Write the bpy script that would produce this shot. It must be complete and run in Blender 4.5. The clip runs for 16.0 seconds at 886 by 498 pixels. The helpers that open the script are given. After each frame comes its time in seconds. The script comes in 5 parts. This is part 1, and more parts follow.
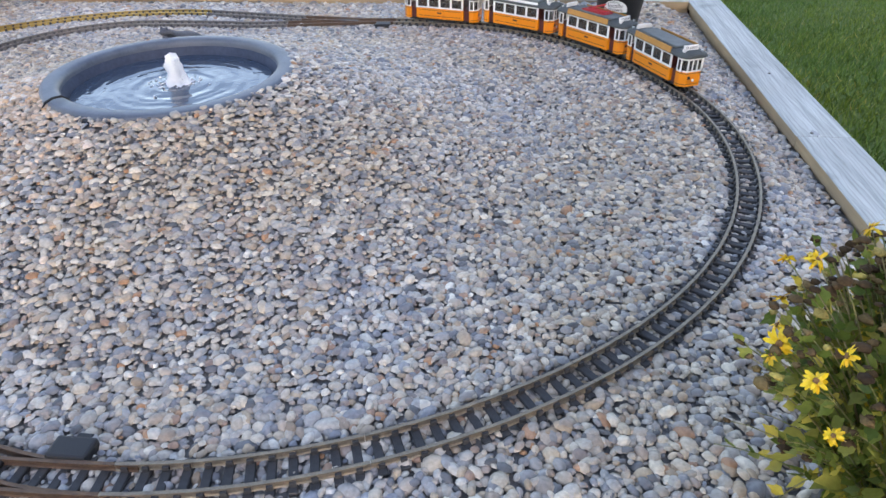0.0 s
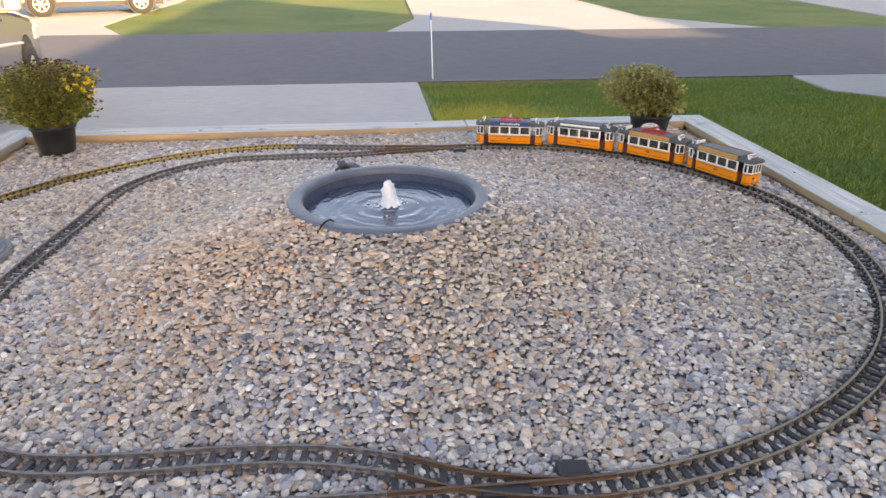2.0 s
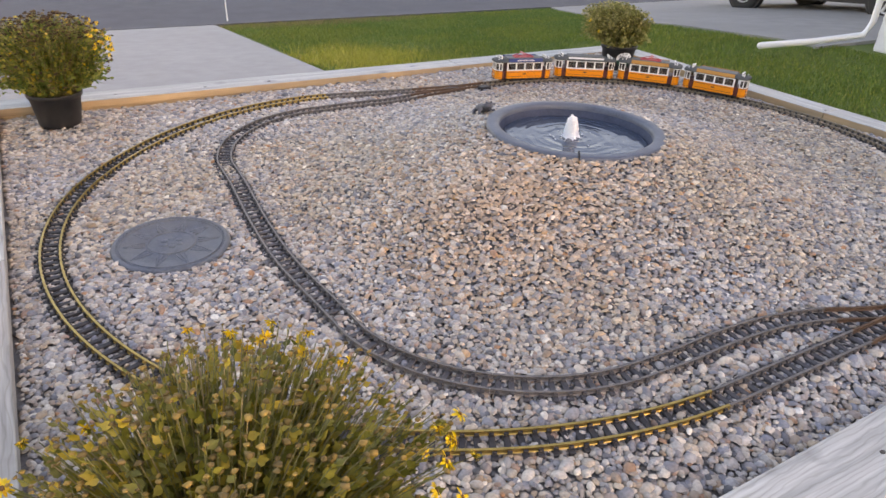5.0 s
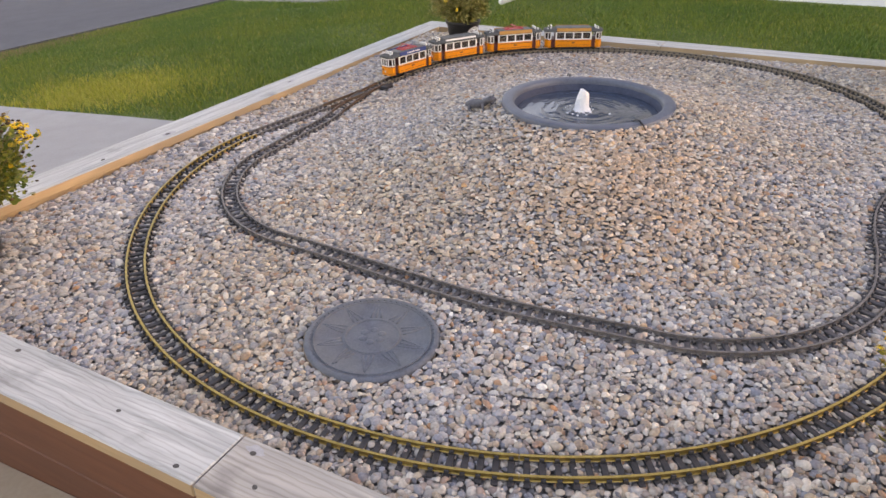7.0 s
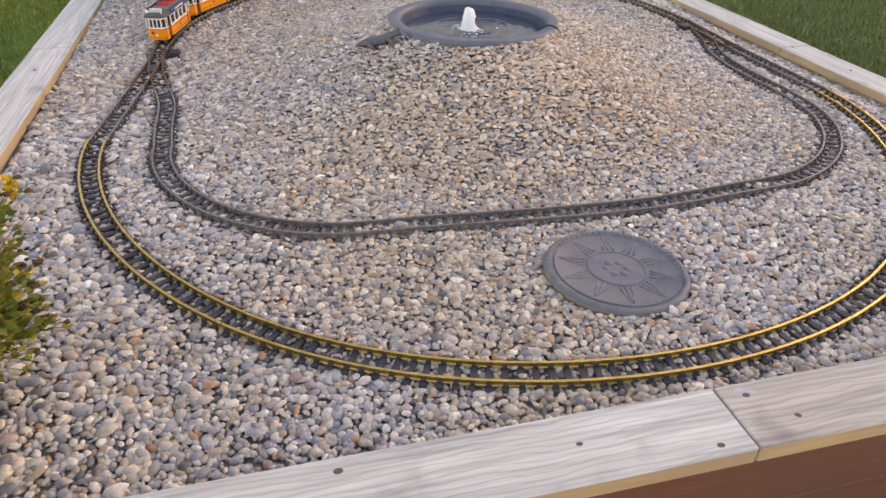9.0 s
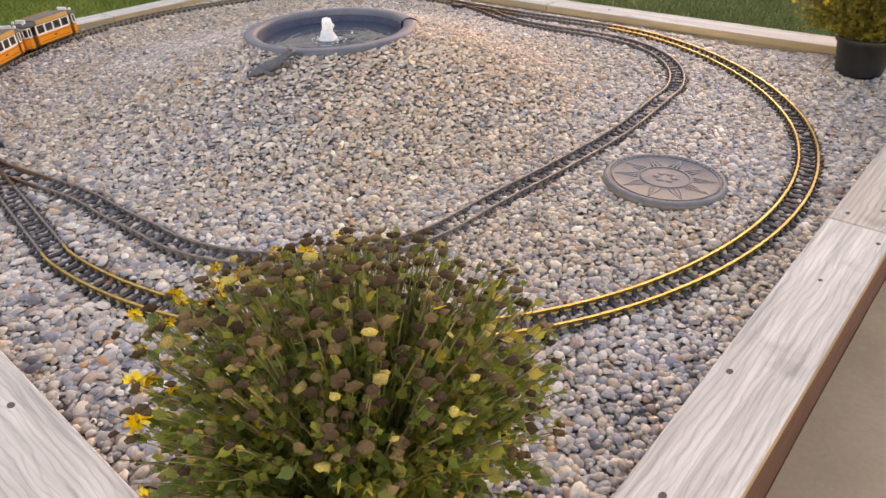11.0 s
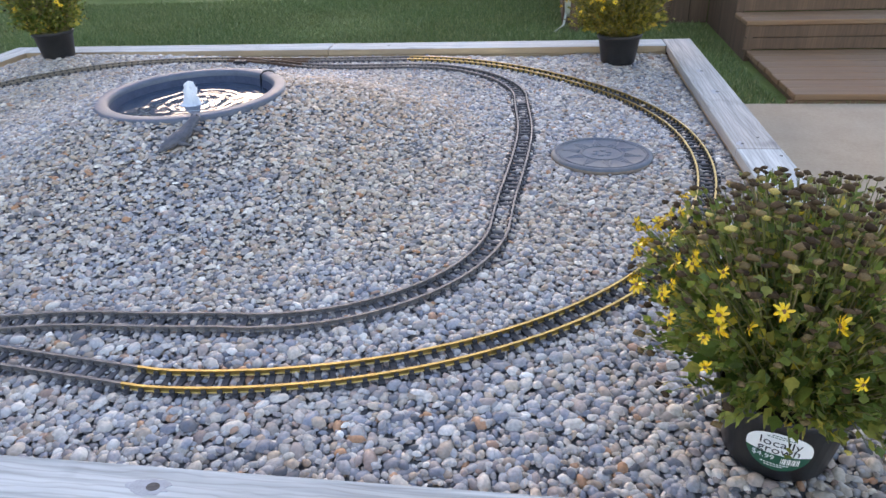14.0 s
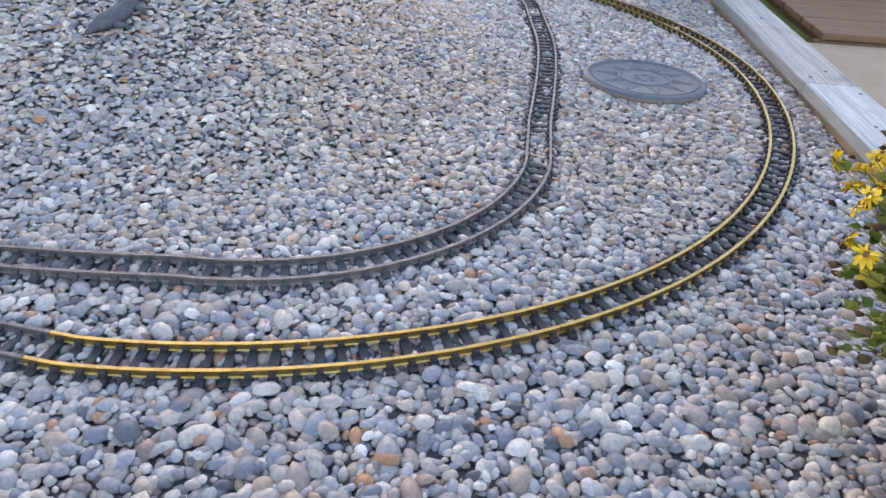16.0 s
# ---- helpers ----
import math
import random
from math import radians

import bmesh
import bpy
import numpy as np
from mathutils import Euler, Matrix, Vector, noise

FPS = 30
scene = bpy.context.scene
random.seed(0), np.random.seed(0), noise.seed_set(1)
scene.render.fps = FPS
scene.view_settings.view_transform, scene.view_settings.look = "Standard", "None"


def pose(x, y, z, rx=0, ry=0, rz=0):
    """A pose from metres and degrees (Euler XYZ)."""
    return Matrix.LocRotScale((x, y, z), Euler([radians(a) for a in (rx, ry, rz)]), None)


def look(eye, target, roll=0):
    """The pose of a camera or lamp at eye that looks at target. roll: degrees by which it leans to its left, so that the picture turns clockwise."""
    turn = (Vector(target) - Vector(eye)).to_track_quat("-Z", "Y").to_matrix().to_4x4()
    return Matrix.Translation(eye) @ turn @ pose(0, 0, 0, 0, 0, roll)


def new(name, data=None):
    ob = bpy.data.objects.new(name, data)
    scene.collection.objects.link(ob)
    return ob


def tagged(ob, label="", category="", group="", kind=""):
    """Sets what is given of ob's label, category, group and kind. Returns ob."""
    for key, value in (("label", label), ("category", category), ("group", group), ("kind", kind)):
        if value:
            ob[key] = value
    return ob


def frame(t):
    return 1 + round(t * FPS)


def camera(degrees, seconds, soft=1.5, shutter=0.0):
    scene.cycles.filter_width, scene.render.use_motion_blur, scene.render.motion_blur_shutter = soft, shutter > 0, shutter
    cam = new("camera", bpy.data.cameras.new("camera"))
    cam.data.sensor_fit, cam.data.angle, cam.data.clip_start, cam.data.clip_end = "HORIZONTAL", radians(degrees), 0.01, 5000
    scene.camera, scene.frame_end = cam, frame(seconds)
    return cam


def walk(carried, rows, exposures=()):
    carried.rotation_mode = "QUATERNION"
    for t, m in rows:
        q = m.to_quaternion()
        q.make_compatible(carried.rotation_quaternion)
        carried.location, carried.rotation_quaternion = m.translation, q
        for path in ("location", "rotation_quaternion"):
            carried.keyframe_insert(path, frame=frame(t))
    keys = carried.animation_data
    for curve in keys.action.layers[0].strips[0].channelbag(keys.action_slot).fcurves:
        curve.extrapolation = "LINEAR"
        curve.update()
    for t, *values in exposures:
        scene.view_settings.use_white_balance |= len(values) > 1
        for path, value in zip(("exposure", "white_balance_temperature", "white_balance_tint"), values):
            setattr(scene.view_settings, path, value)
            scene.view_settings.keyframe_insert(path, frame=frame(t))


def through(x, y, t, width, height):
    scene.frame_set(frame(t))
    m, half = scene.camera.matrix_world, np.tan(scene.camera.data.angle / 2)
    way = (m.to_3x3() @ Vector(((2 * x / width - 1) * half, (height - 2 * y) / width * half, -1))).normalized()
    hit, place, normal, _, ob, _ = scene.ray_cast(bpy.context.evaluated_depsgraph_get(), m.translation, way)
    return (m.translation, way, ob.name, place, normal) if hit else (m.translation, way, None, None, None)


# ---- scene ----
cam = camera(65.7, 16.0)
PATH = [
    (0, (1.0, -1.918, 0.847), (0.824, -0.256, -0.252), -0.6),
    (0.5, (0.79, -2.108, 0.938), (0.75, -0.381, -0.071), 0.7),
    (1, (0.576, -2.232, 0.996), (0.587, -0.475, 0.041), -0.6),
    (1.5, (0.288, -2.229, 1.021), (0.276, -0.407, 0.197), 1.1),
    (2, (-0.041, -2.338, 0.993), (0.137, -0.519, 0.181), -0.0),
    (2.5, (-0.35, -2.397, 0.981), (0.036, -0.609, 0.172), 1.5),
    (3, (-0.637, -2.377, 0.973), (-0.319, -0.578, 0.159), 2.2),
    (3.5, (-0.973, -2.498, 1.003), (-0.497, -0.742, 0.174), 2.6),
    (4, (-1.248, -2.413, 1.004), (-0.692, -0.696, 0.142), 1.4),
    (4.2, (-1.369, -2.318, 1.013), (-0.737, -0.639, 0.128), 1.9),
    (6.3, (-2.564, -1.409, 1.038), (-1.158, -0.367, 0.064), 0.4),
    (6.5, (-2.667, -1.244, 1.071), (-1.189, -0.308, 0.101), -0.1),
    (7, (-2.772, -0.797, 1.054), (-1.235, 0.027, 0.073), -1.2),
    (7.5, (-2.808, -0.319, 0.971), (-1.154, 0.173, -0.038), 0.3),
    (8, (-2.868, 0.083, 0.982), (-1.209, 0.222, -0.126), -0.2),
    (8.5, (-2.799, 0.425, 0.943), (-1.156, 0.333, -0.195), -0.8),
    (9, (-2.816, 0.848, 0.928), (-1.196, 0.413, -0.161), 1.3),
    (9.5, (-2.716, 1.171, 0.813), (-1.097, 0.597, -0.216), -1.1),
    (9.7, (-2.644, 1.286, 0.812), (-1.039, 0.686, -0.222), -2.0),
    (11.8, (-2.065, 2.209, 0.931), (-1.299, 0.669, -0.089), -2.2),
    (12, (-1.984, 2.293, 0.909), (-1.268, 0.721, -0.099), -2.4),
    (12.5, (-1.765, 2.358, 0.879), (-1.297, 0.69, -0.12), -0.5),
    (13, (-1.523, 2.404, 0.87), (-1.169, 0.707, -0.127), -0.2),
    (13.5, (-1.371, 2.466, 0.871), (-1.055, 0.763, -0.129), -3.3),
    (14, (-1.344, 2.456, 0.883), (-1.074, 0.724, -0.08), -2.7),
    (14.5, (-1.321, 2.358, 0.858), (-1.165, 0.608, -0.099), -0.5),
    (15, (-1.238, 2.285, 0.822), (-1.116, 0.575, -0.207), 0.4),
    (15.5, (-1.149, 2.246, 0.79), (-1.069, 0.553, -0.273), 2.0),
    (16, (-1.106, 2.098, 0.664), (-1.016, 0.442, -0.455), 3.2),
]
walk(cam, [(t, look(eye, target, roll)) for t, eye, target, roll in PATH],
     exposures=[(0.0, 2.25, 7000, 23), (1.5, 2.27, 8000, 27), (2.2, 2.12, 8200, 28), (4.2, 2.14, 8500, 31), (6.5, 2.25, 9400, 34), (8.5, 2.2, 9400, 34), (9.7, 2.42, 10400, 35), (12.0, 2.3, 10600, 34), (12.6, 2.2, 9600, 34), (13.0, 2.1, 8800, 31), (13.4, 1.88, 6850, 28), (14.0, 2.28, 6950, 26), (14.5, 2.2, 6900, 26), (16.0, 2.3, 7000, 27)])

# ---- sky and sun: late, low sun behind the lengthened neighbouring house, open shade on the bed ----
SUN_AZ, SUN_EL = radians(150), radians(13)
sky = bpy.data.worlds.new("sky")
sky.use_nodes = True
scene.world = sky
_n = sky.node_tree.nodes
_sky = _n.new("ShaderNodeTexSky")
_sky.sky_type = "NISHITA"
_sky.sun_disc = False
_sky.sun_elevation, _sky.sun_rotation = SUN_EL, SUN_AZ
_n["Background"].inputs["Strength"].default_value = 0.15
sky.node_tree.links.new(_sky.outputs["Color"], _n["Background"].inputs["Color"])
sun_data = bpy.data.lights.new("sun", "SUN")
sun_data.energy, sun_data.angle, sun_data.color = 5.0, radians(0.6), (1.0, 0.78, 0.44)
sun = new("sun", sun_data)
_d = Vector((math.sin(SUN_AZ) * math.cos(SUN_EL), math.cos(SUN_AZ) * math.cos(SUN_EL), math.sin(SUN_EL)))
sun.matrix_world = look(_d * 60, (0, 0, 0))


# ---- materials ----
def material(name, rough=0.6, metal=0.0, colour=(0.5, 0.5, 0.5)):
    m = bpy.data.materials.new(name)
    m.use_nodes = True
    p = m.node_tree.nodes["Principled BSDF"]
    p.inputs["Roughness"].default_value = rough
    p.inputs["Metallic"].default_value = metal
    p.inputs["Base Color"].default_value = (*colour, 1)
    return m, m.node_tree.nodes, m.node_tree.links, p


def ramp(nodes, stops, hard=False):
    r = nodes.new("ShaderNodeValToRGB")
    r.color_ramp.interpolation = "CONSTANT" if hard else "LINEAR"
    el = r.color_ramp.elements
    while len(el) < len(stops):
        el.new(0.5)
    for e, (at, c) in zip(el, stops):
        e.position, e.color = at, (*c, 1)
    return r


def noisy(name, a, b, scale=20.0, rough=0.6, metal=0.0, bump=0.1, stretch=(1, 1, 1), fine=6.0, bump_d=0.002, big=None, spread=(0.3, 0.7)):
    """A surface between two colours, with grain at two scales, in the object's own metres."""
    m, n, l, p = material(name, rough, metal)
    co = n.new("ShaderNodeTexCoord")
    mp = n.new("ShaderNodeMapping")
    mp.inputs["Scale"].default_value = stretch
    l.new(co.outputs["Object"], mp.inputs["Vector"])
    t1, t2 = n.new("ShaderNodeTexNoise"), n.new("ShaderNodeTexNoise")
    t1.inputs["Scale"].default_value, t2.inputs["Scale"].default_value = scale, scale * fine
    t1.inputs["Detail"].default_value = 5
    for t in (t1, t2):
        l.new(mp.outputs["Vector"], t.inputs["Vector"])
    mixv = n.new("ShaderNodeMath")
    mixv.operation = "MULTIPLY_ADD"
    mixv.inputs[1].default_value, mixv.inputs[2].default_value = 0.45, 0.0
    l.new(t2.outputs["Fac"], mixv.inputs[0])
    add = n.new("ShaderNodeMath")
    add.operation = "MULTIPLY_ADD"
    add.inputs[1].default_value = 0.55
    l.new(t1.outputs["Fac"], add.inputs[0])
    l.new(mixv.outputs[0], add.inputs[2])
    r = ramp(n, [(spread[0], a), (spread[1], b)])
    l.new(add.outputs[0], r.inputs["Fac"])
    out = r.outputs["Color"]
    if big:
        t3 = n.new("ShaderNodeTexNoise")
        t3.inputs["Scale"].default_value = big[0]
        l.new(co.outputs["Object"], t3.inputs["Vector"])
        r3 = ramp(n, [(0.35, (0, 0, 0)), (0.65, (1, 1, 1))])
        l.new(t3.outputs["Fac"], r3.inputs["Fac"])
        mx = n.new("ShaderNodeMix")
        mx.data_type = "RGBA"
        l.new(r3.outputs["Color"], mx.inputs[0])
        l.new(out, mx.inputs[6])
        mx.inputs[7].default_value = (*big[1], 1)
        sc = n.new("ShaderNodeMath")
        sc.operation = "MULTIPLY"
        sc.inputs[1].default_value = big[2]
        l.new(r3.outputs["Color"], sc.inputs[0])
        l.new(sc.outputs[0], mx.inputs[0])
        out = mx.outputs[2]
    l.new(out, p.inputs["Base Color"])
    bp = n.new("ShaderNodeBump")
    bp.inputs["Strength"].default_value, bp.inputs["Distance"].default_value = bump, bump_d
    l.new(t2.outputs["Fac"], bp.inputs["Height"])
    l.new(bp.outputs["Normal"], p.inputs["Normal"])
    return m


def islands(name, stops, rough=0.55, grain=0.25, grain_scale=160.0, warm=None, obj=False, shine=0.5, through=0.0):
    """Pieces coloured one by one out of a palette, with grain on each."""
    m, n, l, p = material(name, rough)
    if obj:
        src = n.new("ShaderNodeObjectInfo").outputs["Random"]
    else:
        src = n.new("ShaderNodeNewGeometry").outputs["Random Per Island"]
    r = ramp(n, stops)
    l.new(src, r.inputs["Fac"])
    co = n.new("ShaderNodeTexCoord")
    t = n.new("ShaderNodeTexNoise")
    t.inputs["Scale"].default_value, t.inputs["Detail"].default_value = grain_scale, 4
    l.new(co.outputs["Object"], t.inputs["Vector"])
    out = r.outputs["Color"]
    if warm:
        t3 = n.new("ShaderNodeTexNoise")
        t3.inputs["Scale"].default_value = warm[0]
        l.new(co.outputs["Object"], t3.inputs["Vector"])
        r3 = ramp(n, [(0.42, (0, 0, 0)), (0.62, (warm[2],) * 3)])
        l.new(t3.outputs["Fac"], r3.inputs["Fac"])
        mx = n.new("ShaderNodeMix")
        mx.data_type, mx.blend_type = "RGBA", "MULTIPLY"
        l.new(r3.outputs["Color"], mx.inputs[0])
        l.new(out, mx.inputs[6])
        mx.inputs[7].default_value = (*warm[1], 1)
        out = mx.outputs[2]
    g = n.new("ShaderNodeMix")
    g.data_type, g.blend_type = "RGBA", "MULTIPLY"
    g.inputs[0].default_value = 1.0
    rg = ramp(n, [(0.25, (1 - grain,) * 3), (0.75, (1 + grain * 0.4,) * 3)])
    l.new(t.outputs["Fac"], rg.inputs["Fac"])
    l.new(out, g.inputs[6])
    l.new(rg.outputs["Color"], g.inputs[7])
    l.new(g.outputs[2], p.inputs["Base Color"])
    p.inputs["Specular IOR Level"].default_value = shine
    bp = n.new("ShaderNodeBump")
    bp.inputs["Strength"].default_value, bp.inputs["Distance"].default_value = 0.25, 0.001
    l.new(t.outputs["Fac"], bp.inputs["Height"])
    l.new(bp.outputs["Normal"], p.inputs["Normal"])
    if through:
        tr, mix = n.new("ShaderNodeBsdfTranslucent"), n.new("ShaderNodeMixShader")
        mix.inputs[0].default_value = through
        l.new(g.outputs[2], tr.inputs["Color"])
        l.new(p.outputs["BSDF"], mix.inputs[1])
        l.new(tr.outputs["BSDF"], mix.inputs[2])
        l.new(mix.outputs[0], n["Material Output"].inputs["Surface"])
    return m


def plain(name, colour, rough=0.5, metal=0.0, vary=0.12, scale=40.0, bump=0.05):
    a = tuple(c * (1 - vary) for c in colour)
    b = tuple(min(1.0, c * (1 + vary)) for c in colour)
    return noisy(name, a, b, scale, rough, metal, bump)


def plank(name, a, b):
    """Bleached board: long bowed grain lines, fine fibres and grey blotches; x runs along the board."""
    m = noisy(name, a, b, 14, 0.75, bump=0.35, stretch=(0.07, 1.6, 1.6), fine=4.0, big=(2.2, tuple(0.6 * c + 0.05 for c in b), 0.5), spread=(0.34, 0.6))
    n, l = m.node_tree.nodes, m.node_tree.links
    p = n["Principled BSDF"]
    base = p.inputs["Base Color"].links[0].from_socket
    co, mp, w = n.new("ShaderNodeTexCoord"), n.new("ShaderNodeMapping"), n.new("ShaderNodeTexWave")
    mp.inputs["Scale"].default_value = (0.30, 1.0, 1.0)
    oi = n.new("ShaderNodeObjectInfo")
    shift = n.new("ShaderNodeVectorMath")
    shift.operation = "MULTIPLY_ADD"
    l.new(oi.outputs["Random"], shift.inputs[0])
    shift.inputs[1].default_value = (7.0, 3.0, 0.0)
    l.new(co.outputs["Object"], shift.inputs[2])
    l.new(shift.outputs[0], mp.inputs["Vector"])
    w.bands_direction = "Y"
    w.inputs["Scale"].default_value, w.inputs["Distortion"].default_value, w.inputs["Detail"].default_value = 25.0, 11.0, 3.0
    w.inputs["Detail Scale"].default_value = 0.7
    l.new(mp.outputs["Vector"], w.inputs["Vector"])
    r = ramp(n, [(0.0, (0.68, 0.66, 0.63)), (0.22, (0.93, 0.925, 0.91)), (0.55, (1.0, 1.0, 1.0))])
    l.new(w.outputs["Fac"], r.inputs["Fac"])
    mx = n.new("ShaderNodeMix")
    mx.data_type, mx.blend_type = "RGBA", "MULTIPLY"
    mx.inputs[0].default_value = 0.55
    l.new(base, mx.inputs[6])
    l.new(r.outputs["Color"], mx.inputs[7])
    # grey weather stains
    st, rs, ms = n.new("ShaderNodeTexNoise"), ramp(n, [(0.60, (1.0, 1.0, 1.0)), (0.74, (0.66, 0.65, 0.65))]), n.new("ShaderNodeMix")
    st.inputs["Scale"].default_value, st.inputs["Detail"].default_value = 5.5, 5.0
    ms.data_type, ms.blend_type = "RGBA", "MULTIPLY"
    ms.inputs[0].default_value = 1.0
    l.new(shift.outputs[0], st.inputs["Vector"])
    l.new(st.outputs["Fac"], rs.inputs["Fac"])
    l.new(mx.outputs[2], ms.inputs[6])
    l.new(rs.outputs["Color"], ms.inputs[7])
    l.new(ms.outputs[2], p.inputs["Base Color"])
    return m


M = {}
M["pebble"] = islands("pebble", [
    (0.0, (0.085, 0.087, 0.092)), (0.08, (0.235, 0.24, 0.265)), (0.16, (0.47, 0.42, 0.352)), (0.24, (0.25, 0.265, 0.304)), (0.32, (0.60, 0.545, 0.458)),
    (0.40, (0.36, 0.285, 0.246)), (0.47, (0.64, 0.595, 0.516)), (0.55, (0.20, 0.215, 0.253)), (0.62, (0.47, 0.365, 0.256)), (0.69, (0.70, 0.65, 0.569)),
    (0.76, (0.33, 0.335, 0.352)), (0.82, (0.345, 0.25, 0.169)), (0.87, (0.56, 0.50, 0.415)), (0.915, (0.235, 0.21, 0.207)), (0.945, (0.46, 0.235, 0.111)), (0.965, (0.30, 0.32, 0.338)), (0.985, (0.52, 0.45, 0.357)), (1.0, (0.88, 0.85, 0.762))],
    rough=0.48, grain=0.28, warm=(1.1, (1.0, 0.9, 0.75), 0.8))
M["pebble_warm"] = islands("pebble_warm", [
    (0.0, (0.20, 0.150, 0.113)), (0.15, (0.50, 0.376, 0.268)), (0.3, (0.37, 0.256, 0.170)), (0.45, (0.66, 0.511, 0.386)), (0.6, (0.50, 0.338, 0.211)),
    (0.75, (0.42, 0.333, 0.268)), (0.87, (0.74, 0.579, 0.433)), (0.96, (0.56, 0.318, 0.144)), (1.0, (0.82, 0.685, 0.567))], rough=0.5, grain=0.28)
M["soil"] = noisy("soil", (0.11, 0.106, 0.102), (0.25, 0.24, 0.23), 60, 0.9, bump=0.6)
M["cap_wood"] = plank("weathered_wood", (0.30, 0.306, 0.288), (0.60, 0.615, 0.575))
M["cap_warm"] = plank("weathered_wood_tan", (0.255, 0.236, 0.205), (0.54, 0.502, 0.438))
M["cap_edge"] = noisy("sawn_edge", (0.39, 0.26, 0.135), (0.57, 0.405, 0.225), 14, 0.75, bump=0.3, stretch=(0.1, 1.5, 1.5), big=(3.0, (0.25, 0.19, 0.13), 0.5))
M["cap_inner"] = noisy("weathered_edge", (0.28, 0.26, 0.24), (0.44, 0.42, 0.39), 14, 0.75, bump=0.3, stretch=(0.1, 1.5, 1.5))
M["wall_wood"] = noisy("stained_wood", (0.09, 0.030, 0.015), (0.175, 0.064, 0.031), 10, 0.65, bump=0.3, stretch=(0.1, 1.4, 1.4), big=(2.0, (0.11, 0.045, 0.028), 0.6))
M["knot"] = noisy("knot", (0.035, 0.031, 0.028), (0.13, 0.115, 0.10), 160, 0.85)
M["stain"] = noisy("stain", (0.30, 0.295, 0.29), (0.46, 0.46, 0.46), 70, 0.8)
M["brass"] = noisy("brass_rail", (0.31, 0.205, 0.065), (0.58, 0.395, 0.115), 60, 0.40, 0.85, bump=0.1)
M["bronze"] = noisy("dull_rail", (0.16, 0.13, 0.10), (0.30, 0.25, 0.18), 60, 0.55, 0.55, bump=0.15)
M["iron"] = noisy("grey_rail", (0.115, 0.105, 0.10), (0.25, 0.225, 0.20), 60, 0.55, 0.5, bump=0.15)
M["rusty"] = noisy("turnout_rail", (0.075, 0.046, 0.032), (0.17, 0.10, 0.058), 50, 0.6, 0.4, bump=0.2)
M["sleeper"] = noisy("sleeper_plastic", (0.022, 0.021, 0.022), (0.06, 0.057, 0.056), 90, 0.7, bump=0.3)
M["sleeper_pale"] = noisy("sleeper_faded", (0.05, 0.048, 0.05), (0.105, 0.10, 0.10), 90, 0.75, bump=0.3)
M["tub"] = noisy("tub_plastic", (0.026, 0.037, 0.066), (0.056, 0.074, 0.118), 14, 0.62, bump=0.12)
M["tub"].node_tree.nodes["Principled BSDF"].inputs["Specular IOR Level"].default_value = 0.25
# Paler copy of the tub plastic: the lip's sky sheen is put into the colour.
M["tub_rim"] = noisy("tub_rim_plastic", (0.046, 0.060, 0.088), (0.092, 0.114, 0.152), 18, 0.5, bump=0.15, big=(5.0, (0.12, 0.135, 0.16), 0.5))
M["foam"] = noisy("foam", (0.80, 0.82, 0.83), (0.93, 0.94, 0.94), 70, 0.4, bump=0.6, bump_d=0.006)
M["statue"] = noisy("statue_resin", (0.045, 0.048, 0.060), (0.125, 0.128, 0.145), 70, 0.75, bump=0.5)
M["stone"] = noisy("stepping_stone", (0.056, 0.069, 0.087), (0.122, 0.146, 0.178), 30, 0.6, bump=0.35, big=(9.0, (0.15, 0.15, 0.14), 0.5))
M["stone_edge"] = noisy("stepping_stone_edge", (0.13, 0.10, 0.075), (0.24, 0.185, 0.135), 40, 0.8, bump=0.3)
M["pot"] = noisy("pot_plastic", (0.012, 0.012, 0.013), (0.03, 0.029, 0.029), 30, 0.4)
M["pot_soil"] = noisy("potting_soil", (0.02, 0.014, 0.01), (0.06, 0.04, 0.03), 90, 0.95, bump=0.8)
M["leaf"] = islands("leaf", [(0.0, (0.090, 0.145, 0.024)), (0.45, (0.185, 0.235, 0.042)), (0.8, (0.32, 0.325, 0.066)), (0.93, (0.45, 0.39, 0.075)), (1.0, (0.62, 0.45, 0.04))], rough=0.5, grain=0.2, through=0.42)
M["leaf_gold"] = islands("leaf_autumn", [(0.0, (0.12, 0.125, 0.018)), (0.45, (0.235, 0.215, 0.032)), (0.8, (0.38, 0.31, 0.05)), (1.0, (0.55, 0.38, 0.04))], rough=0.5, grain=0.2, through=0.42)
M["leaf_pale"] = islands("leaf_olive", [(0.0, (0.20, 0.21, 0.05)), (0.5, (0.33, 0.325, 0.10)), (1.0, (0.55, 0.48, 0.20))], rough=0.5, grain=0.2, through=0.35)
M["stem"] = islands("stem", [(0.0, (0.15, 0.16, 0.05)), (0.6, (0.25, 0.23, 0.085)), (1.0, (0.33, 0.25, 0.12))], rough=0.6)
M["seed"] = islands("seed_head", [(0.0, (0.046, 0.028, 0.015)), (0.6, (0.112, 0.070, 0.034)), (0.9, (0.21, 0.145, 0.06)), (1.0, (0.55, 0.43, 0.11))], rough=0.9, grain=0.45, grain_scale=420.0, shine=0.15)
M["seed_gold"] = islands("dry_head_gold", [(0.0, (0.13, 0.085, 0.025)), (0.6, (0.26, 0.16, 0.04)), (1.0, (0.42, 0.26, 0.06))], rough=0.8, grain=0.3)
M["petal"] = islands("petal", [(0.0, (0.80, 0.44, 0.006)), (1.0, (0.88, 0.60, 0.012))], rough=0.5, grain=0.15)
M["eye"] = plain("flower_eye", (0.20, 0.10, 0.035), 0.8)
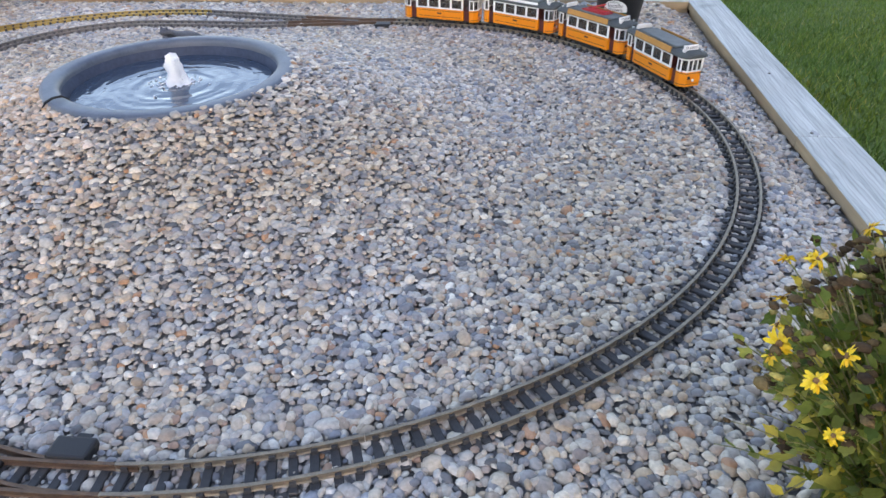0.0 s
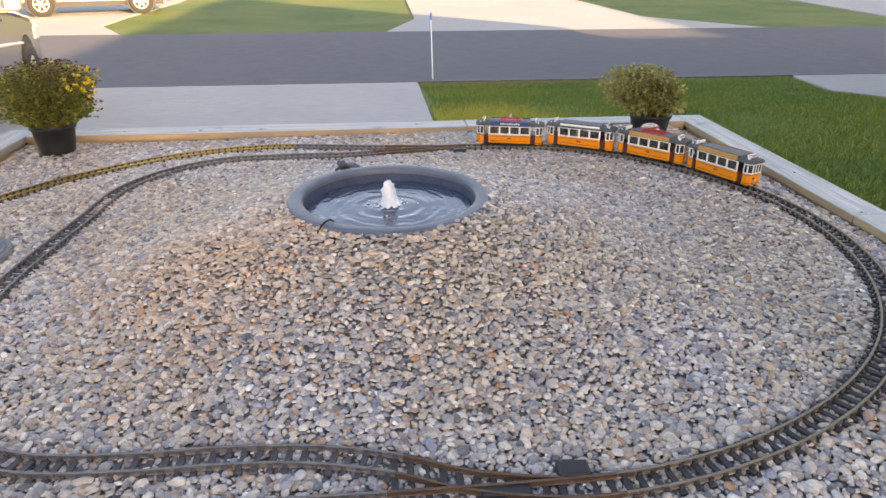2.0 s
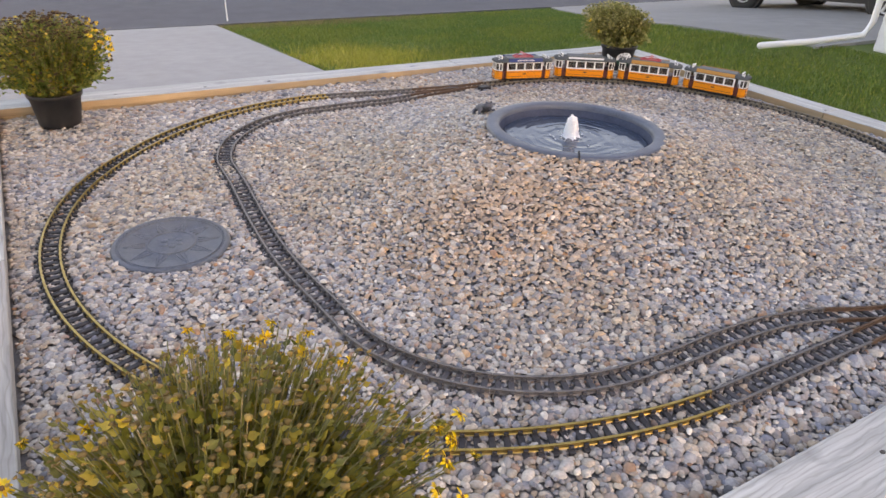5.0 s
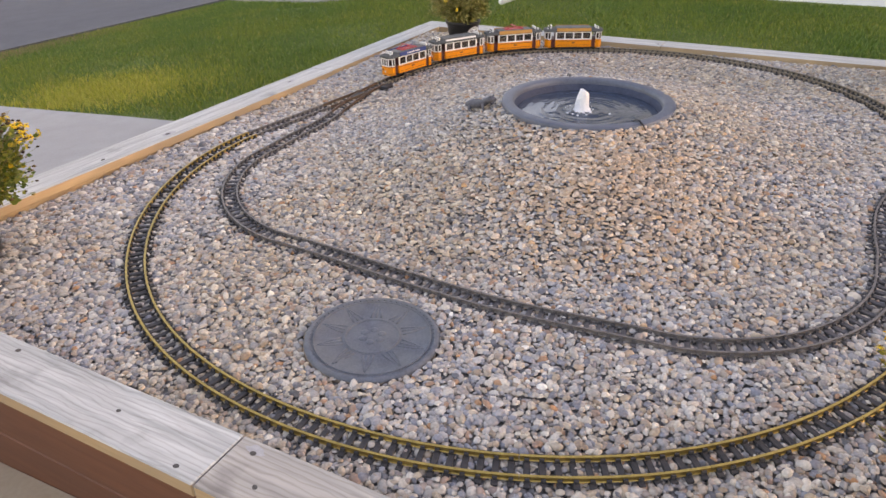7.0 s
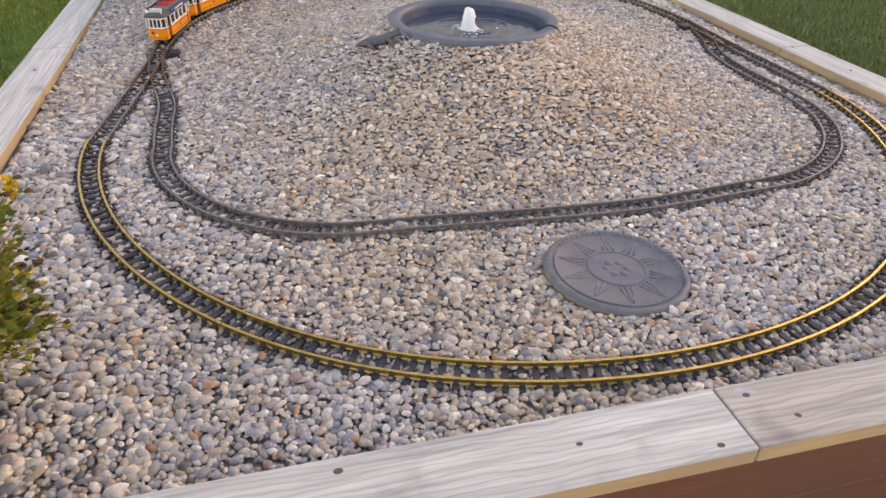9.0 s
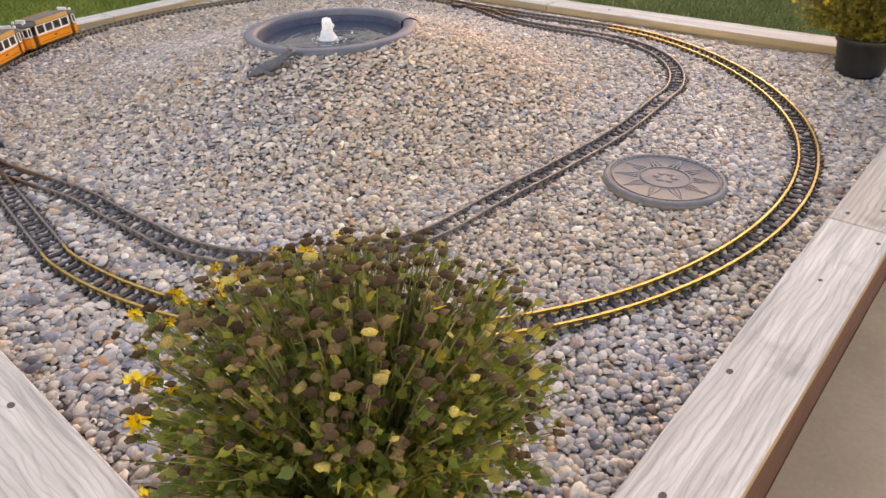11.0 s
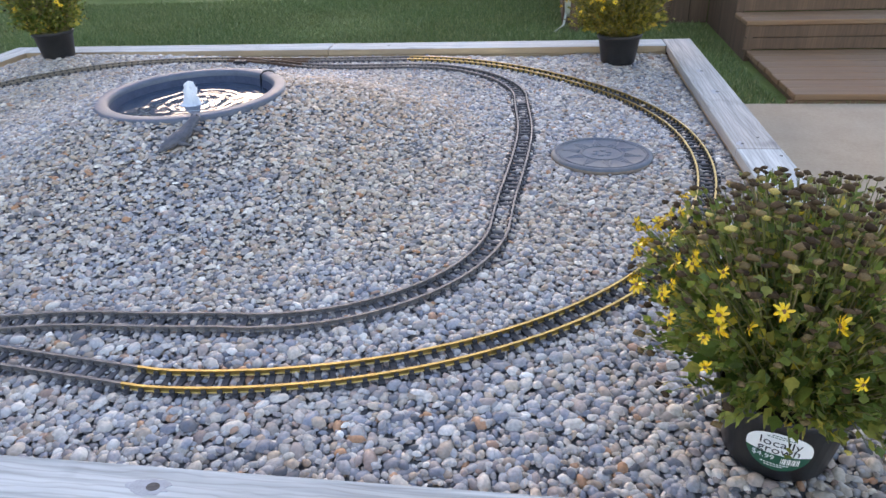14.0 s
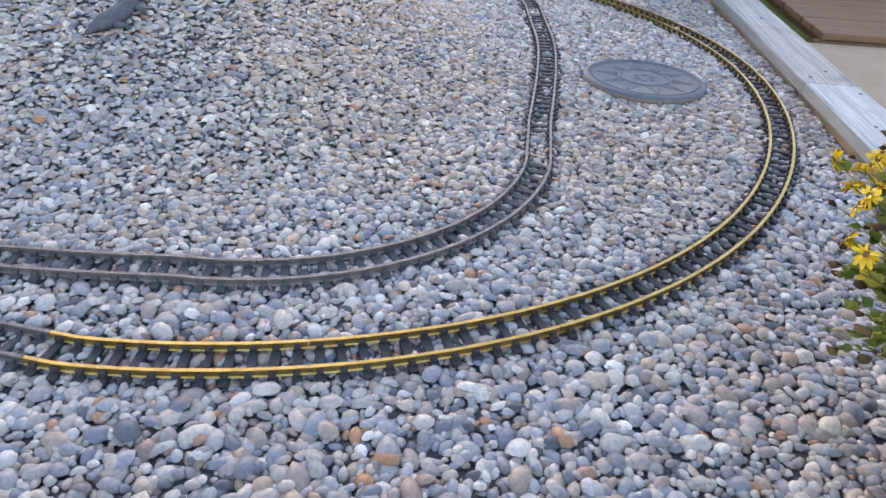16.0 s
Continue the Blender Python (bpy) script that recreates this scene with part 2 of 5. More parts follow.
M["orange"] = plain("orange_paint", (0.78, 0.235, 0.004), 0.35, vary=0.05)
M["cream"] = plain("white_paint", (0.72, 0.70, 0.66), 0.4, vary=0.05)
M["roof"] = noisy("roof_grey", (0.045, 0.05, 0.048), (0.08, 0.085, 0.08), 30, 0.7)
M["roof_top"] = noisy("roof_deck", (0.08, 0.088, 0.086), (0.14, 0.15, 0.145), 30, 0.65)
M["blue"] = plain("sign_blue", (0.008, 0.036, 0.16), 0.6)
M["brown"] = plain("sign_brown", (0.46, 0.21, 0.04), 0.45)
M["red"] = plain("pantograph_red", (0.42, 0.02, 0.025), 0.4)
M["maroon"] = plain("vestibule_maroon", (0.09, 0.015, 0.012), 0.5)
M["black"] = plain("black_plastic", (0.012, 0.012, 0.014), 0.6)
M["ink"] = plain("ink", (0.02, 0.02, 0.025), 0.6)
M["wood_in"] = plain("seat_wood", (0.32, 0.13, 0.04), 0.5)
M["wheel"] = plain("wheel_metal", (0.2, 0.2, 0.2), 0.4, 0.8)
M["silver"] = plain("silver", (0.6, 0.6, 0.6), 0.35, 0.6)
M["label_white"] = plain("label_white", (0.78, 0.79, 0.77), 0.4, vary=0.02)
M["label_green"] = plain("label_green", (0.012, 0.085, 0.05), 0.4)
M["concrete"] = noisy("concrete", (0.29, 0.285, 0.27), (0.40, 0.395, 0.375), 6, 0.85, bump=0.25, fine=14, big=(0.5, (0.31, 0.30, 0.285), 0.6))
M["patio"] = noisy("patio_concrete", (0.33, 0.243, 0.150), (0.45, 0.35, 0.228), 6, 0.85, bump=0.25, fine=14, big=(0.7, (0.3, 0.25, 0.19), 0.5))
M["pad"] = noisy("old_concrete", (0.22, 0.215, 0.21), (0.33, 0.325, 0.31), 4, 0.9, bump=0.4, fine=20, big=(0.4, (0.24, 0.235, 0.22), 0.6))
M["asphalt"] = noisy("asphalt", (0.060, 0.060, 0.068), (0.102, 0.102, 0.113), 3, 0.85, bump=0.4, fine=40, big=(0.25, (0.095, 0.095, 0.105), 0.5))
M["grass"] = noisy("turf", (0.036, 0.085, 0.007), (0.08, 0.142, 0.013), 5, 0.9, bump=0.6, fine=14, bump_d=0.02, big=(0.5, (0.17, 0.18, 0.04), 0.55))
M["blade"] = islands("grass_blade", [(0.0, (0.056, 0.124, 0.013)), (0.6, (0.102, 0.194, 0.020)), (0.93, (0.168, 0.265, 0.031)), (1.0, (0.38, 0.35, 0.09))], rough=0.55, grain=0.1, warm=(0.9, (1.6, 1.18, 1.0), 0.8))
# Drier blades, their colour also paled to stand in for glare haze.
M["blade_haze"] = islands("grass_blade_hazed", [(0.0, (0.085, 0.125, 0.030)), (0.6, (0.15, 0.19, 0.055)), (0.9, (0.23, 0.255, 0.085)), (1.0, (0.38, 0.34, 0.15))], rough=0.6, grain=0.1, warm=(0.8, (0.8, 0.95, 0.9), 0.7))
M["straw"] = islands("straw_grass", [(0.0, (0.20, 0.24, 0.022)), (0.5, (0.40, 0.40, 0.045)), (0.85, (0.55, 0.50, 0.075)), (1.0, (0.50, 0.36, 0.13))], rough=0.6, grain=0.1)
M["thatch"] = islands("thatch", [(0.0, (0.16, 0.14, 0.05)), (0.6, (0.30, 0.21, 0.10)), (1.0, (0.42, 0.30, 0.16))], rough=0.7, grain=0.1)
M["siding"] = noisy("white_siding", (0.70, 0.72, 0.74), (0.80, 0.81, 0.82), 5, 0.55, bump=0.05)
M["deck"] = noisy("deck_wood", (0.125, 0.060, 0.026), (0.265, 0.146, 0.066), 8, 0.7, bump=0.4, stretch=(0.08, 1.5, 1.5), big=(1.5, (0.2, 0.14, 0.08), 0.5))
M["dark_wood"] = noisy("dark_fence", (0.062, 0.036, 0.020), (0.15, 0.088, 0.048), 8, 0.8, bump=0.4, stretch=(1.5, 1.5, 0.1))
M["shingle"] = noisy("shingles", (0.08, 0.075, 0.07), (0.16, 0.15, 0.14), 12, 0.9, bump=0.4)
M["paint_silver"] = plain("car_silver", (0.62, 0.58, 0.53), 0.2, 0.75, vary=0.04, scale=3)
M["paint_tan"] = plain("car_tan", (0.5, 0.44, 0.34), 0.3, 0.4, vary=0.04, scale=3)
M["paint_dark"] = plain("car_dark", (0.03, 0.028, 0.026), 0.25, 0.3, vary=0.04, scale=3)
M["car_glass"] = plain("car_glass", (0.02, 0.022, 0.025), 0.05, 0.0, vary=0.02)
M["tyre"] = noisy("tyre", (0.014, 0.014, 0.014), (0.03, 0.03, 0.03), 60, 0.8)
M["alloy"] = plain("alloy", (0.62, 0.62, 0.63), 0.4, 0.35)
M["lamp_glass"] = plain("lamp_glass", (0.6, 0.6, 0.6), 0.1, 0.0)
M["red_glass"] = plain("tail_glass", (0.3, 0.01, 0.01), 0.15)
M["hose"] = plain("hose", (0.45, 0.45, 0.36), 0.5)
M["stake_blue"] = plain("stake_blue", (0.02, 0.25, 0.55), 0.4)


def glass(name, tint, rough=0.04):
    m, n, l, p = material(name, rough, 0.0, tint)
    p.inputs["Transmission Weight"].default_value = 0.85
    p.inputs["IOR"].default_value = 1.3
    return m


M["pane"] = glass("tram_pane", (0.34, 0.31, 0.28))


def water():
    m, n, l, p = material("water", 0.05, 0.0, (0.040, 0.060, 0.090))
    p.inputs["IOR"].default_value = 1.33
    p.inputs["Specular IOR Level"].default_value = 0.75
    co = n.new("ShaderNodeTexCoord")
    w = n.new("ShaderNodeTexWave")
    w.wave_type, w.rings_direction = "RINGS", "Z"
    w.inputs["Scale"].default_value, w.inputs["Distortion"].default_value, w.inputs["Detail"].default_value = 9.0, 4.0, 3.0
    w.inputs["Detail Scale"].default_value = 1.2
    l.new(co.outputs["Object"], w.inputs["Vector"])
    t = n.new("ShaderNodeTexNoise")
    t.inputs["Scale"].default_value = 26.0
    l.new(co.outputs["Object"], t.inputs["Vector"])
    ad = n.new("ShaderNodeMath")
    ad.operation = "MULTIPLY_ADD"
    ad.inputs[1].default_value = 0.35
    l.new(w.outputs["Fac"], ad.inputs[0])
    l.new(t.outputs["Fac"], ad.inputs[2])
    bp = n.new("ShaderNodeBump")
    bp.inputs["Strength"].default_value, bp.inputs["Distance"].default_value = 0.26, 0.005
    l.new(ad.outputs[0], bp.inputs["Height"])
    l.new(bp.outputs["Normal"], p.inputs["Normal"])
    return m


M["water"] = water()


# ---- building helpers ----
def link_mesh(name, me, mats, parent=None, label="", smooth=False, at=None):
    for m in mats if isinstance(mats, (list, tuple)) else [mats]:
        me.materials.append(m)
    if smooth:
        me.polygons.foreach_set("use_smooth", np.ones(len(me.polygons), dtype=bool))
    ob = new(name, me)
    if parent is not None:
        ob.parent = parent
    if at is not None:
        ob.matrix_basis = at
    if label:
        ob["label"] = label
    return ob


def part(name, bm, mat, parent=None, label="", smooth=False, at=None):
    me = bpy.data.meshes.new(name)
    bm.to_mesh(me)
    bm.free()
    return link_mesh(name, me, mat, parent, label, smooth, at)


def thing(name, label, category, group="", kind="", at=None):
    ob = new(name)
    if at is not None:
        ob.matrix_basis = at
    return tagged(ob, label, category, group, kind)


def box(bm, x0, x1, y0, y1, z0, z1, bevel=0.0, m=None, seg=1):
    r = bmesh.ops.create_cube(bm, size=1.0, matrix=Matrix.LocRotScale(((x0 + x1) / 2, (y0 + y1) / 2, (z0 + z1) / 2), None, (abs(x1 - x0), abs(y1 - y0), abs(z1 - z0))))
    vs = r["verts"]
    if bevel > 0:
        es = list({e for v in vs for e in v.link_edges})
        rb = bmesh.ops.bevel(bm, geom=es, offset=bevel, segments=seg, affect="EDGES", profile=0.5)
        vs = list({v for f in rb["faces"] for v in f.verts} | {v for v in vs if v.is_valid})
    if m is not None:
        bmesh.ops.transform(bm, matrix=m, verts=vs)
    return vs


def boxed(*a, **k):
    bm = bmesh.new()
    box(bm, *a, **k)
    return bm


def cone(bm, r0, r1, z0, z1, seg=16, m=None, x=0, y=0):
    r = bmesh.ops.create_cone(bm, cap_ends=True, segments=seg, radius1=r0, radius2=r1, depth=z1 - z0, matrix=Matrix.Translation((x, y, (z0 + z1) / 2)))
    if m is not None:
        bmesh.ops.transform(bm, matrix=m, verts=r["verts"])
    return r["verts"]


def ball(bm, r, c=(0, 0, 0), s=(1, 1, 1), sub=2):
    v = bmesh.ops.create_icosphere(bm, subdivisions=sub, radius=r, matrix=Matrix.LocRotScale(c, None, s))
    return v["verts"]


def lathe(bm, prof, seg=48, closed=False):
    """Turns a profile of (radius, height) round z."""
    rings = []
    for r, z in prof:
        rings.append([bm.verts.new((r * math.cos(2 * math.pi * i / seg), r * math.sin(2 * math.pi * i / seg), z)) for i in range(seg)])
    for a, b in zip(rings, rings[1:]):
        for i in range(seg):
            bm.faces.new((a[i], a[(i + 1) % seg], b[(i + 1) % seg], b[i]))
    if closed:
        bm.faces.new(list(reversed(rings[0])))
        bm.faces.new(rings[-1])
    return rings


def prism(bm, poly, z0, z1):
    """A plan polygon raised from z0 to z1."""
    a = [bm.verts.new((x, y, z0)) for x, y in poly]
    b = [bm.verts.new((x, y, z1)) for x, y in poly]
    n = len(poly)
    bm.faces.new(list(reversed(a)))
    bm.faces.new(b)
    for i in range(n):
        bm.faces.new((a[i], a[(i + 1) % n], b[(i + 1) % n], b[i]))


def tube(bm, pts, r0, r1=None, seg=6):
    """A round bar along points, tapering from r0 to r1."""
    r1 = r0 if r1 is None else r1
    pts = [Vector(p) for p in pts]
    rings = []
    for i, p in enumerate(pts):
        d = (pts[min(i + 1, len(pts) - 1)] - pts[max(i - 1, 0)]).normalized()
        u = d.orthogonal().normalized()
        w = d.cross(u)
        r = r0 + (r1 - r0) * i / max(1, len(pts) - 1)
        rings.append([bm.verts.new(p + r * (math.cos(2 * math.pi * k / seg) * u + math.sin(2 * math.pi * k / seg) * w)) for k in range(seg)])
    for a, b in zip(rings, rings[1:]):
        for k in range(seg):
            bm.faces.new((a[k], a[(k + 1) % seg], b[(k + 1) % seg], b[k]))
    bm.faces.new(list(reversed(rings[0])))
    bm.faces.new(rings[-1])


def np_mesh(name, verts, tris):
    """One mesh out of arrays of points and of triangles."""
    me = bpy.data.meshes.new(name)
    me.vertices.add(len(verts))
    me.vertices.foreach_set("co", np.ascontiguousarray(verts, dtype=np.float32).ravel())
    me.loops.add(tris.size)
    me.loops.foreach_set("vertex_index", np.ascontiguousarray(tris, dtype=np.int32).ravel())
    me.polygons.add(len(tris))
    me.polygons.foreach_set("loop_start", np.arange(0, tris.size, 3, dtype=np.int32))
    me.update(calc_edges=True)
    return me


def words(body, size, depth=0.0004):
    """Text as a mesh in the x-y plane, centred."""
    cu = bpy.data.curves.new("words", "FONT")
    cu.body, cu.size, cu.extrude = body, size, depth
    cu.align_x, cu.align_y = "CENTER", "CENTER"
    cu.resolution_u = 2
    ob = new("words", cu)
    bpy.context.view_layer.update()
    me = bpy.data.meshes.new_from_object(ob.evaluated_get(bpy.context.evaluated_depsgraph_get()))
    bpy.data.objects.remove(ob)
    return me


rng = np.random.default_rng(7)

# ---- plan of the bed (metres; rim top at z = 0) ----
W_OUT, W_IN, E_IN, E_OUT = -2.172, -2.02, 1.85, 2.01
S_OUT, S_IN, N_IN, N_OUT = -1.66, -1.50, 1.67, 1.83
BOWL_X, BOWL_Y, BOWL_R, BOWL_Z = -0.005, -0.015, 0.353, 0.180


def bed_z(x, y):
    """Height of the gravel: nearly level, sinking to the west, mounded round the basin with a full south-west flank,
    banked up in the north-west corner and scooped out along the east and south boards."""
    x, y = np.asarray(x, dtype=float), np.asarray(y, dtype=float)
    r = np.hypot(x - BOWL_X, y - BOWL_Y)
    mound = 0.315 * np.clip(1 - r / 1.15, 0, 1) ** 1.4 + 0.058 * np.exp(-((x + 0.66) ** 2 + (y + 0.27) ** 2) / 0.27**2)
    lumps = 0.008 * np.sin(3.1 * x + 1.0) * np.cos(2.7 * y)
    corner = 0.022 * np.exp(-((x + 1.80) ** 2 + (y - 1.52) ** 2) / 0.30**2)
    scoop = 0.046 * np.clip((x - 1.70) / 0.10, 0, 1) + 0.026 * np.clip((-1.36 - y) / 0.10, 0, 1) * np.clip((x + 1.6) / 0.3, 0, 1)
    return corner - scoop - 0.026 + 0.014 * x - 0.006 * y + np.minimum(mound, 0.196) + lumps


def yard_z(y, x=0.0):
    """Height of the yard: level beside the bed, sloping down to the road, a little higher towards the neighbour's drive."""
    x, y = np.asarray(x, dtype=float), np.asarray(y, dtype=float)
    rise = 0.15 * np.clip((x - 2.2) / 3, 0, 1) * np.clip((y - 1.0) / 1.5, 0, 1) * np.clip((8.2 - y) / 4, 0, 1)
    return -0.30 - 0.09 * np.clip(y - 0.5, 0, 8.4) + rise


ROAD_Z = float(yard_z(20))


class Path:
    """A line in plan that can be asked for place and heading by its length."""

    def __init__(self, pts):
        self.p = np.array(pts, float)
        self.s = np.r_[0, np.cumsum(np.hypot(*np.diff(self.p, axis=0).T))]
        self.length = float(self.s[-1])

    def at(self, s):
        x, y = (np.interp(s, self.s, self.p[:, k]) for k in (0, 1))
        a, b = (np.array([np.interp(q, self.s, self.p[:, k]) for k in (0, 1)]) for q in (max(0, s - 0.02), min(self.length, s + 0.02)))
        h = (b - a) / np.hypot(*(b - a))
        return float(x), float(y), float(h[0]), float(h[1])


def arc(cx, cy, r, a0, a1, n=40):
    return [(cx + r * math.cos(radians(a0 + (a1 - a0) * i / n)), cy + r * math.sin(radians(a0 + (a1 - a0) * i / n))) for i in range(n + 1)]


def flow(pts, n=12):
    """A smooth line through a few points."""
    p = [np.array(q, float) for q in ([pts[0]] + list(pts) + [pts[-1]])]
    out = []
    for a, b, c, d in zip(p, p[1:], p[2:], p[3:]):
        for i in range(n):
            t = i / n
            out.append(tuple(0.5 * (2 * b + (c - a) * t + (2 * a - 5 * b + 4 * c - d) * t * t + (3 * b - a - 3 * c + d) * t**3)))
    return out + [tuple(pts[-1])]


# the running line, anticlockwise from the east end, and the inner line between its two turnouts
_loop = arc(0.345, 0.0, 1.305, -90, 90, 60) + arc(-0.55, 0.06, 1.36, 90, 270, 70)
_loop += [_loop[0]]
LOOP = Path(_loop)
LOOP = Path([LOOP.at(LOOP.length * i / 900)[:2] for i in range(901)])
_inner = flow([(0.46, 1.312), (0.22, 1.30), (0.0, 1.262), (-0.22, 1.222), (-0.45, 1.215), (-0.63, 1.203)]) + arc(-0.64, 0.605, 0.60, 88, 172, 24) \
    + flow([(-1.245, 0.45), (-1.275, 0.1), (-1.285, -0.2), (-1.262, -0.5)]) + arc(-0.675, -0.55, 0.585, 190, 266, 24) \
    + flow([(-0.55, -1.14), (-0.38, -1.135), (-0.2, -1.148), (-0.03, -1.19), (0.12, -1.255), (0.3, -1.297), (0.48, -1.302)])
INNER = Path(_inner)
GAUGE = 0.055


# ---- ground, lawn, road, paving ----
def sheet(name, xs, ys, zf, mat, label, category, kind="structure"):
    xs, ys = np.array(xs, float), np.array(ys, float)
    gx, gy = np.meshgrid(xs, ys)
    v = np.stack([gx, gy, zf(gx, gy)], -1).reshape(-1, 3)
    i = np.arange(len(v)).reshape(len(ys), len(xs))
    a, b, c, d = i[:-1, :-1].ravel(), i[:-1, 1:].ravel(), i[1:, 1:].ravel(), i[1:, :-1].ravel()
    me = np_mesh(name, v, np.concatenate([np.stack([a, b, c], -1), np.stack([a, c, d], -1)]))
    return tagged(link_mesh(name, me, mat, smooth=True), label, category, "", kind)


_far = [-900, -200, -60, -30]
sheet("ground", _far + list(np.arange(-20, 20.1, 0.5)) + [30, 60, 200, 900], _far + list(np.arange(-20, 30.1, 0.5)) + [60, 200, 900],
      lambda x, y: yard_z(y, x) + 0.012 * np.sin(2.1 * x + 0.7) * np.cos(1.7 * y), M["grass"], "green mown lawn around the raised bed", "lawn")


def slab(name, poly, lift, mat, label, category):
    """A paved sheet that follows the yard's slope, with its own thickness."""
    xs, ys = [p[0] for p in poly], [p[1] for p in poly]
    bm = bmesh.new()
    prism(bm, poly, 0, 1)
    for k in range(1, 8):
        if max(xs) - min(xs) < 20:
            x = min(xs) + (max(xs) - min(xs)) * k / 8
            bmesh.ops.bisect_plane(bm, geom=bm.verts[:] + bm.edges[:] + bm.faces[:], plane_co=(x, 0, 0), plane_no=(1, 0, 0))
    for k in range(1, 40):
        y = min(ys) + (max(ys) - min(ys)) * k / 40
        bmesh.ops.bisect_plane(bm, geom=bm.verts[:] + bm.edges[:] + bm.faces[:], plane_co=(0, y, 0), plane_no=(0, 1, 0))
    for v in bm.verts:
        v.co.z = float(yard_z(v.co.y, v.co.x)) + (lift if v.co.z > 0.5 else -0.25)
    return tagged(part(name, bm, mat), label, category, "", "structure")


slab("driveway", [(-9.5, 1.825), (0.42, 1.825), (0.5, 3.6), (0.63, 8.66), (-9.5, 8.66)], 0.03, M["concrete"], "pale grey concrete driveway sloping to the road", "driveway")
slab("pavement", [(-9.5, -1.34), (-2.166, -1.34), (-2.166, 1.822), (-9.5, 1.822)], 0.02, M["patio"], "tan concrete walk beside the raised bed", "walkway")
slab("road", [(-300, 8.70), (300, 8.70), (300, 15.75), (-300, 15.75)], 0.034, M["asphalt"], "dark grey asphalt street in evening shade", "road")
slab("driveway", [(0.3, 15.79), (10.4, 15.79), (8.2, 19.0), (7.8, 33.0), (1.4, 33.0), (1.2, 19.0)], 0.03, M["concrete"], "pale concrete driveway across the street, partly sunlit", "driveway")
slab("driveway", [(-16.2, 15.79), (-6.2, 15.79), (-7.4, 18.0), (-7.4, 33.0), (-15.0, 33.0)], 0.03, M["concrete"], "sunlit concrete driveway across the street", "driveway")
slab("driveway", [(15.4, 15.79), (27.0, 15.79), (25.0, 33.0), (17.6, 33.0)], 0.03, M["concrete"], "concrete driveway across the street", "driveway")
slab("driveway", [(5.15, 2.2), (17.0, 2.2), (17.0, 8.66), (6.9, 8.66), (5.5, 5.6)], 0.03, M["pad"], "worn grey driveway of the neighbouring house", "driveway")


def grass(name, boxes, density, seed, hgt, mat, label):
    g = np.random.default_rng(seed)
    allv = []
    for x0, x1, y0, y1 in boxes:
        n = int((x1 - x0) * (y1 - y0) * density)
        x, y = g.uniform(x0, x1, n), g.uniform(y0, y1, n)
        edge = np.interp(y, [2.19, 2.2, 5.6, 8.66], [9, 5.12, 5.46, 6.86])
        bare = ((x - 1.12) / 0.62) ** 2 + ((y - 4.70) / 0.80) ** 2
        ok = (x < edge) & (g.uniform(0, 1, n) < np.clip(bare - 0.15, 0.12, 1.0))
        x, y = x[ok], y[ok]
        n = len(x)
        h = hgt * g.uniform(0.5, 1.25, n)
        a = g.uniform(0, 2 * np.pi, n)
        w = g.uniform(0.0025, 0.005, n)
        lx, ly = g.normal(0, 0.45, n) * h, g.normal(0, 0.45, n) * h
        z = yard_z(y, x)
        p0 = np.stack([x - w * np.cos(a), y - w * np.sin(a), z], -1)
        p1 = np.stack([x + w * np.cos(a), y + w * np.sin(a), z], -1)
        p2 = np.stack([x + lx, y + ly, z + h], -1)
        allv.append(np.stack([p0, p1, p2], 1).reshape(-1, 3))
    v = np.concatenate(allv)
    me = np_mesh(name, v, np.arange(len(v)).reshape(-1, 3))
    return tagged(link_mesh(name, me, mat), label, "grass", "", "stuff")


grass("grass", [(0.55, 5.5, 1.86, 4.6), (2.04, 5.6, -1.69, 1.86), (0.66, 6.8, 4.6, 8.6)], 5200, 3, 0.036, M["blade"], "short green grass blades of the lawn")
grass("grass", [(-2.2, 2.04, -5.2, -1.69), (2.04, 5.6, -5.2, -1.69), (-2.62, -2.2, -4.2, -1.38), (-3.4, -2.6, -1.364, -1.334)], 5200, 4, 0.036, M["blade_haze"], "short olive-green grass behind the bed, drier and paled for glare haze")


def dry_patch(cx, cy, sx, sy, n, hgt, mat, label):
    """Yellowed, thinner grass."""
    g = np.random.default_rng(9)
    x, y = g.normal(cx, sx, n), g.normal(cy, sy, n)
    ok = (x > 0.58) & (y > 1.88) & (y < 8.64)
    x, y = x[ok], y[ok]
    n = len(x)
    h, a, w = hgt * g.uniform(0.6, 1.25, n), g.uniform(0, 2 * np.pi, n), g.uniform(0.0025, 0.005, n)
    z = yard_z(y, x)
    v = np.stack([np.stack([x - w * np.cos(a), y - w * np.sin(a), z], -1), np.stack([x + w * np.cos(a), y + w * np.sin(a), z], -1),
                  np.stack([x + g.normal(0, 0.45, n) * h, y + g.normal(0, 0.45, n) * h, z + h], -1)], 1).reshape(-1, 3)
    me = np_mesh("dry_grass", v, np.arange(len(v)).reshape(-1, 3))
    return tagged(link_mesh("dry_grass", me, mat), label, "grass", "", "stuff")


dry_patch(1.15, 4.70, 0.40, 0.48, 11000, 0.050, M["straw"], "yellowed thin grass where lawn meets the driveway")
dry_patch(2.2, 8.35, 1.1, 0.22, 6000, 0.045, M["thatch"], "brown dry grass along the street edge")

# ---- the raised bed ----
bed = thing("planter_bed", "low raised garden bed of stained timber with weathered grey cap boards", "raised bed")


